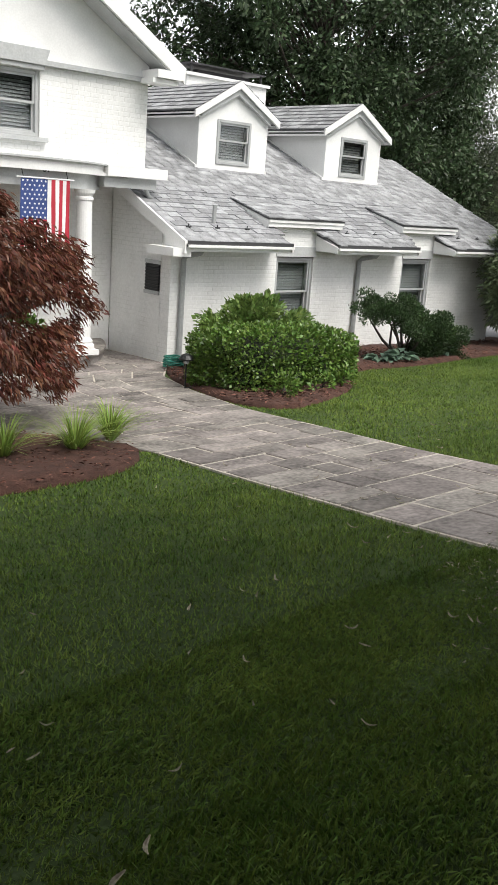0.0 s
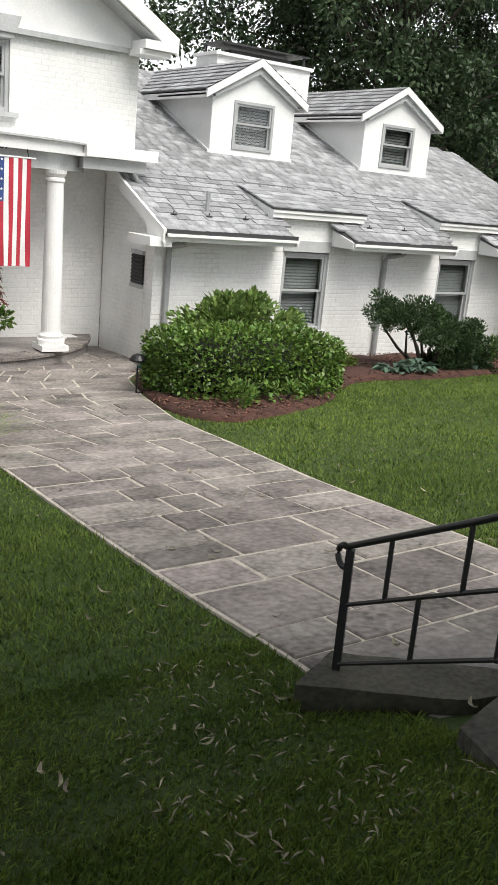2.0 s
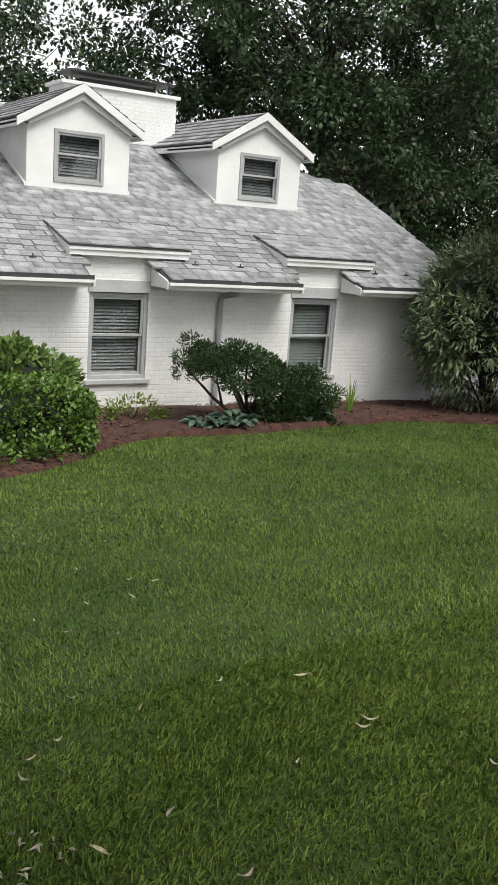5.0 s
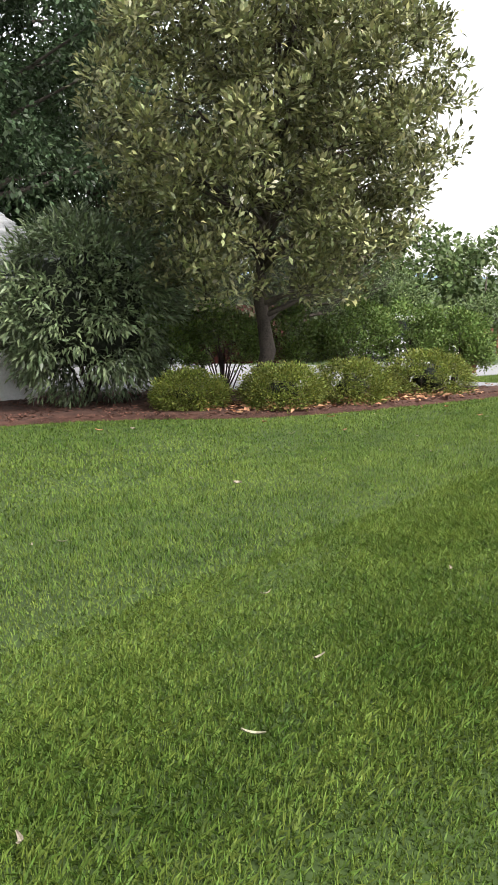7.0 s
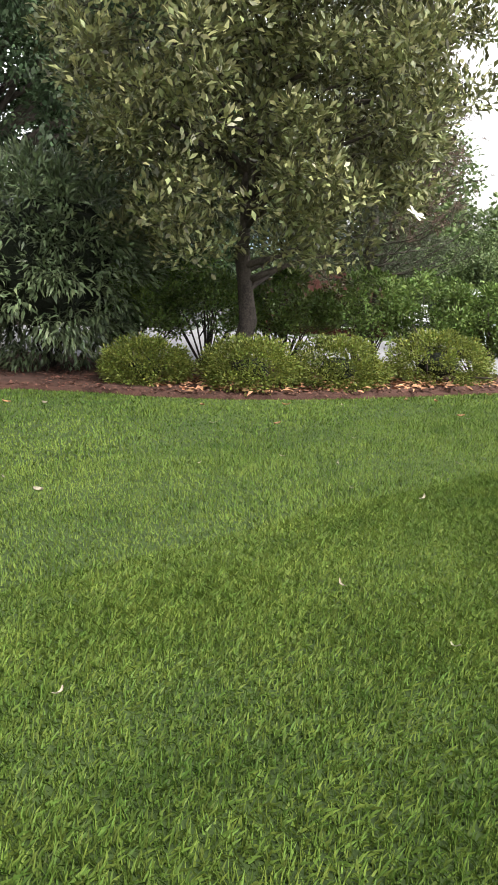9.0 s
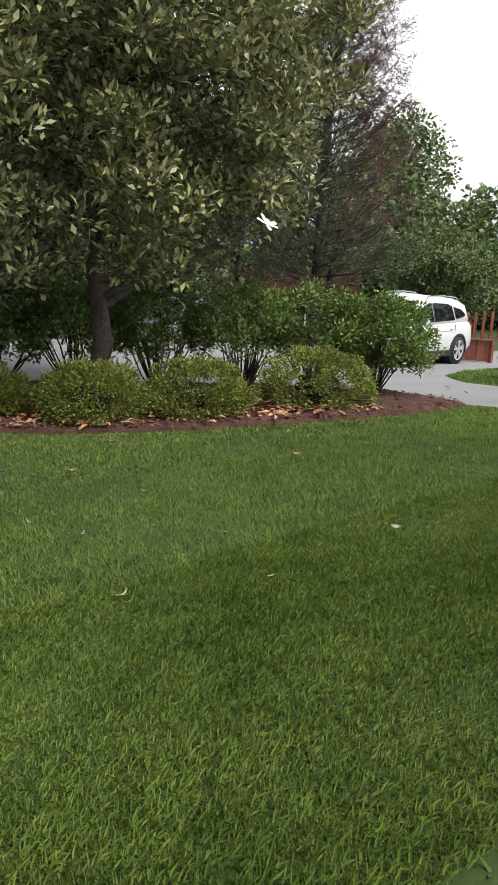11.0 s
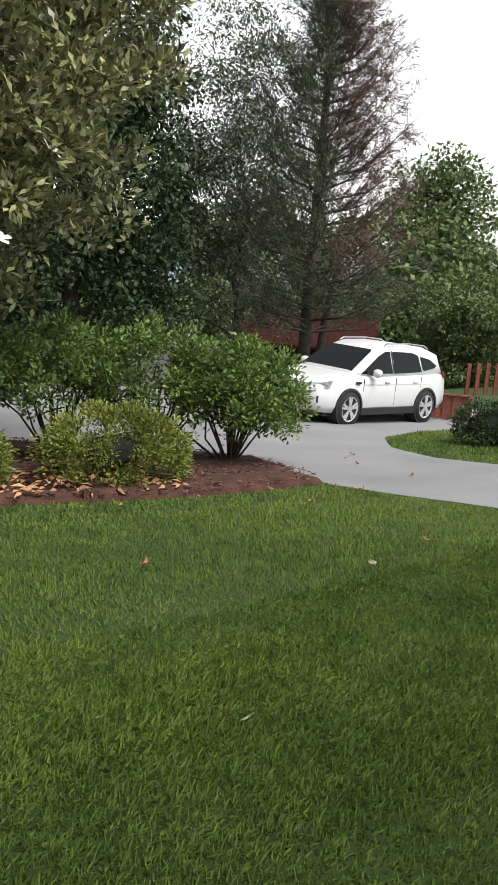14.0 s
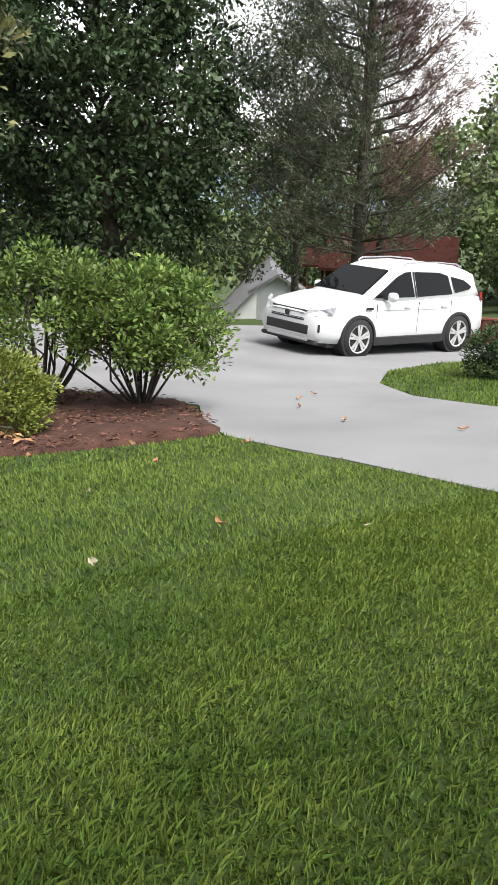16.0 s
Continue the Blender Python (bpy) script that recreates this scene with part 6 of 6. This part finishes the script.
for x, y in ((18.47, 2.08), (16.8, 7.6), (14.8, 4.1), (22.1, 2.66)):
    ob = new("fallen_petal", petal)
    tagged(ob, "creamy fallen magnolia petal on the lawn", "petal", "fallen petals")
    ob.matrix_world = pose(x, y, gz(x, y) + 0.05, 10, 0, rng.uniform(0, 360))
for x, y in ((25.8, 6.6), (26.2, 7.2), (26.6, 7.5), (25.6, 5.5), (26.0, 4.4)):
    ob = new("fallen_leaf", tan)
    tagged(ob, "brown dry leaf lying on the asphalt drive", "leaf", "fallen leaves")
    ob.matrix_world = pose(x, y, gz(x, y) + 0.02, 5, 0, rng.uniform(0, 360))


def chips(name, poly, n, mat, ln, wd, lift, label):
    xs_, ys_ = [q[0] for q in poly], [q[1] for q in poly]
    x, y = rng.uniform(min(xs_), max(xs_), n), rng.uniform(min(ys_), max(ys_), n)
    ok = inside(x, y, poly)
    x, y = x[ok], y[ok]
    n = len(x)
    a = rng.uniform(0, 2 * math.pi, n)
    along = np.stack([np.cos(a), np.sin(a), rng.uniform(-0.2, 0.35, n)], 1)
    pos = np.stack([x, y, ground_z(x, y) + lift + rng.uniform(0, 0.04, n)], 1)
    tagged(leaves(name, pos, along, unit(np.array([0, 0, 1.0]) + rng.normal(size=(n, 3)) * 0.4), ln * rng.uniform(0.5, 1.4, n), wd, mat), label, "mulch", kind="stuff")


chips("mulch_chip", BED_HOUSE, 42000, CHIP, 0.07, 0.02, 0.05, "shredded reddish wood mulch")
chips("mulch_chip", BED_MAPLE, 9000, CHIP, 0.06, 0.018, 0.05, "shredded dark wood mulch")
chips("leaf_litter", [(18.3, 7.9), (19.3, 6.7), (21.5, 5.9), (22.8, 5.7), (22.6, 6.6), (20.6, 7.6), (19.2, 8.6)], 1500, STRAW, 0.12, 0.045, 0.08, "tan dry leaves on the mulch")

LITTER = material("pale_straw_litter", (0.2, 0.18, 0.13), 0.8, 0.2, 9.0, 60.0, 0.2, island=0.5, hue=0.02)
chips("leaf_litter", [(3.7, 1.0), (4.55, 1.0), (4.5, 1.7), (4.7, 2.3), (4.2, 2.6), (3.8, 1.9)], 420, LITTER, 0.042, 0.008, 0.018, "pale dry leaves and straw beside the stone steps")
chips("leaf_litter", [(6.74, 1.3), (7.3, 1.4), (7.1, 2.2), (6.85, 3.2), (6.74, 2.4)], 420, LITTER, 0.042, 0.01, 0.018, "dry leaf litter where lawn meets the landing")

# ---- roof slates, then flagstones ----
slope_len = math.hypot(1, PITCH)
pitch_deg = math.degrees(math.atan(PITCH))


def right_edge(y):
    return float(np.interp(y, [11, 15.05, 15.5, 17.2], [18.74, 18.7, 17.5, 16.3]))


slab = box(0, 1, 0, 1, -0.5, 0.5)
slab_me = bpy.data.meshes.new("slate")
slab.to_mesh(slab_me)
slab.free()
slab_me.materials.append(SLATE)
count, fv, ff = 0, [], []
y, row = 11.0, 0
while y < 17.1:
    x = (8.93 if y < 12.4 else 9.12) - (0.12 if row % 2 else 0)
    xr = right_edge(y)
    while x < xr:
        w = rng.uniform(0.17, 0.34)
        xa, xb = max(x, 8.92 if y < 12.4 else 9.12), min(x + w - 0.012, xr)
        x += w
        if xb - xa < 0.04:
            continue
        mid = (xa + xb) / 2
        if y < 11.55 and any(a0 < mid < a1 for a0, a1 in NOTCHES):
            continue
        drop = rng.uniform(-0.012, 0.012)
        ln, th = 0.25, rng.uniform(0.022, 0.04)
        if row >= 2 and 9.1 < mid < 16.5 and count < 300 and y < 12.8:
            ob = new("slate", slab_me)
            ob.parent = house
            ob.matrix_local = pose(xa, y + drop, roof_z(y + drop) + 0.026 + rng.uniform(0, 0.006), pitch_deg - 5.0, 0, rng.uniform(-0.8, 0.8)) @ Matrix.Diagonal((xb - xa, ln, th, 1))
            count += 1
        else:
            m = pose(xa, y + drop, roof_z(y + drop) + 0.026 + rng.uniform(0, 0.006), pitch_deg - 5.0, 0, rng.uniform(-0.8, 0.8)) @ Matrix.Diagonal((xb - xa, ln, th, 1))
            k = len(fv)
            fv += [tuple(m @ Vector(q)) for q in ((0, 0, -0.5), (1, 0, -0.5), (1, 1, -0.5), (0, 1, -0.5), (0, 0, 0.5), (1, 0, 0.5), (1, 1, 0.5), (0, 1, 0.5))]
            ff += [tuple(k + i for i in f) for f in ((4, 5, 6, 7), (0, 1, 5, 4), (1, 2, 6, 5), (3, 0, 4, 7))]
    y += 0.15
    row += 1
tagged(quick_mesh("slate_field", fv, ff, SLATE_FIELD, house), "weathered grey roof slates", kind="stuff")

paving = tagged(new("walkway"), "uneven grey-brown flagstone walk with sandy joints", "walkway", kind="structure")
LEFT_Y = [1.9, 2.35, 3.3, 4.5, 6.4, 7.9, 9.2, 11.0, 13.3]
LEFT_X = [4.75, 4.81, 4.83, 4.89, 4.98, 4.42, 3.52, 3.22, 3.5]
RIGHT_Y = [1.9, 2.9, 3.8, 4.9, 6.4, 7.7, 9.2, 10.4, 11.5, 13.3]
RIGHT_X = [6.7, 6.8, 6.9, 6.98, 7.18, 7.32, 7.73, 8.13, 9.03, 9.03]


def stone(pts):
    cx, cy = sum(p[0] for p in pts) / 4, sum(p[1] for p in pts) / 4
    tilt = rng.uniform(-0.006, 0.006, 2)
    lift = 0.026 + rng.uniform(-0.004, 0.006)
    bm = bmesh.new()
    top, mid, low = [], [], []
    for px, py in pts:
        z = gz(px, py) + lift + tilt[0] * (px - cx) + tilt[1] * (py - cy)
        inx, iny = px + (cx - px) * 0.03, py + (cy - py) * 0.03
        top.append(bm.verts.new((inx, iny, z)))
        mid.append(bm.verts.new((px, py, z - 0.008)))
        low.append(bm.verts.new((px, py, z - 0.05)))
    bm.faces.new(top)
    for i in range(4):
        j = (i + 1) % 4
        bm.faces.new((mid[i], mid[j], top[j], top[i]))
        bm.faces.new((low[i], low[j], mid[j], mid[i]))
    part("flagstone", bm, FLAGSTONE, paving)


y, gap = 2.06, 0.013
while y < 13.25:
    h = float(rng.choice([0.24, 0.32, 0.4, 0.56]))
    y1 = min(y + h, 13.28)
    skew = rng.uniform(-0.02, 0.02)
    l0, l1 = np.interp(y, LEFT_Y, LEFT_X), np.interp(y1, LEFT_Y, LEFT_X)
    r0, r1 = np.interp(y, RIGHT_Y, RIGHT_X), np.interp(y1, RIGHT_Y, RIGHT_X)
    cuts = [0.0]
    while cuts[-1] < 1:
        cuts.append(cuts[-1] + rng.uniform(0.28, 0.75) / (r0 - l0))
    cuts[-1] = 1.0
    if len(cuts) > 2 and cuts[-1] - cuts[-2] < 0.12:
        cuts.pop(-2)
    for a, b in zip(cuts, cuts[1:]):
        def at(u, v):
            xx = (l0 + (r0 - l0) * u) * (1 - v) + (l1 + (r1 - l1) * u) * v
            return (xx, y + (y1 - y) * v + skew * (u - 0.5) * (0 if v in (0, 1) else 1))
        gu = gap / (r0 - l0)
        gv_ = gap / (y1 - y)
        split = rng.random()
        if split < 0.35 and y1 - y > 0.5:
            vm = rng.uniform(0.38, 0.62)
            spans = ((a, b, 0, vm), (a, b, vm, 1))
        elif split < 0.5 and (b - a) * (r0 - l0) > 0.7:
            um = a + (b - a) * rng.uniform(0.4, 0.6)
            spans = ((a, um, 0, 1), (um, b, 0, 1))
        else:
            spans = ((a, b, 0, 1),)
        for u0, u1, v0, v1 in spans:
            stone([at(u0 + gu, v0 + gv_), at(u1 - gu, v0 + gv_), at(u1 - gu, v1 - gv_), at(u0 + gu, v1 - gv_)])
    y = y1
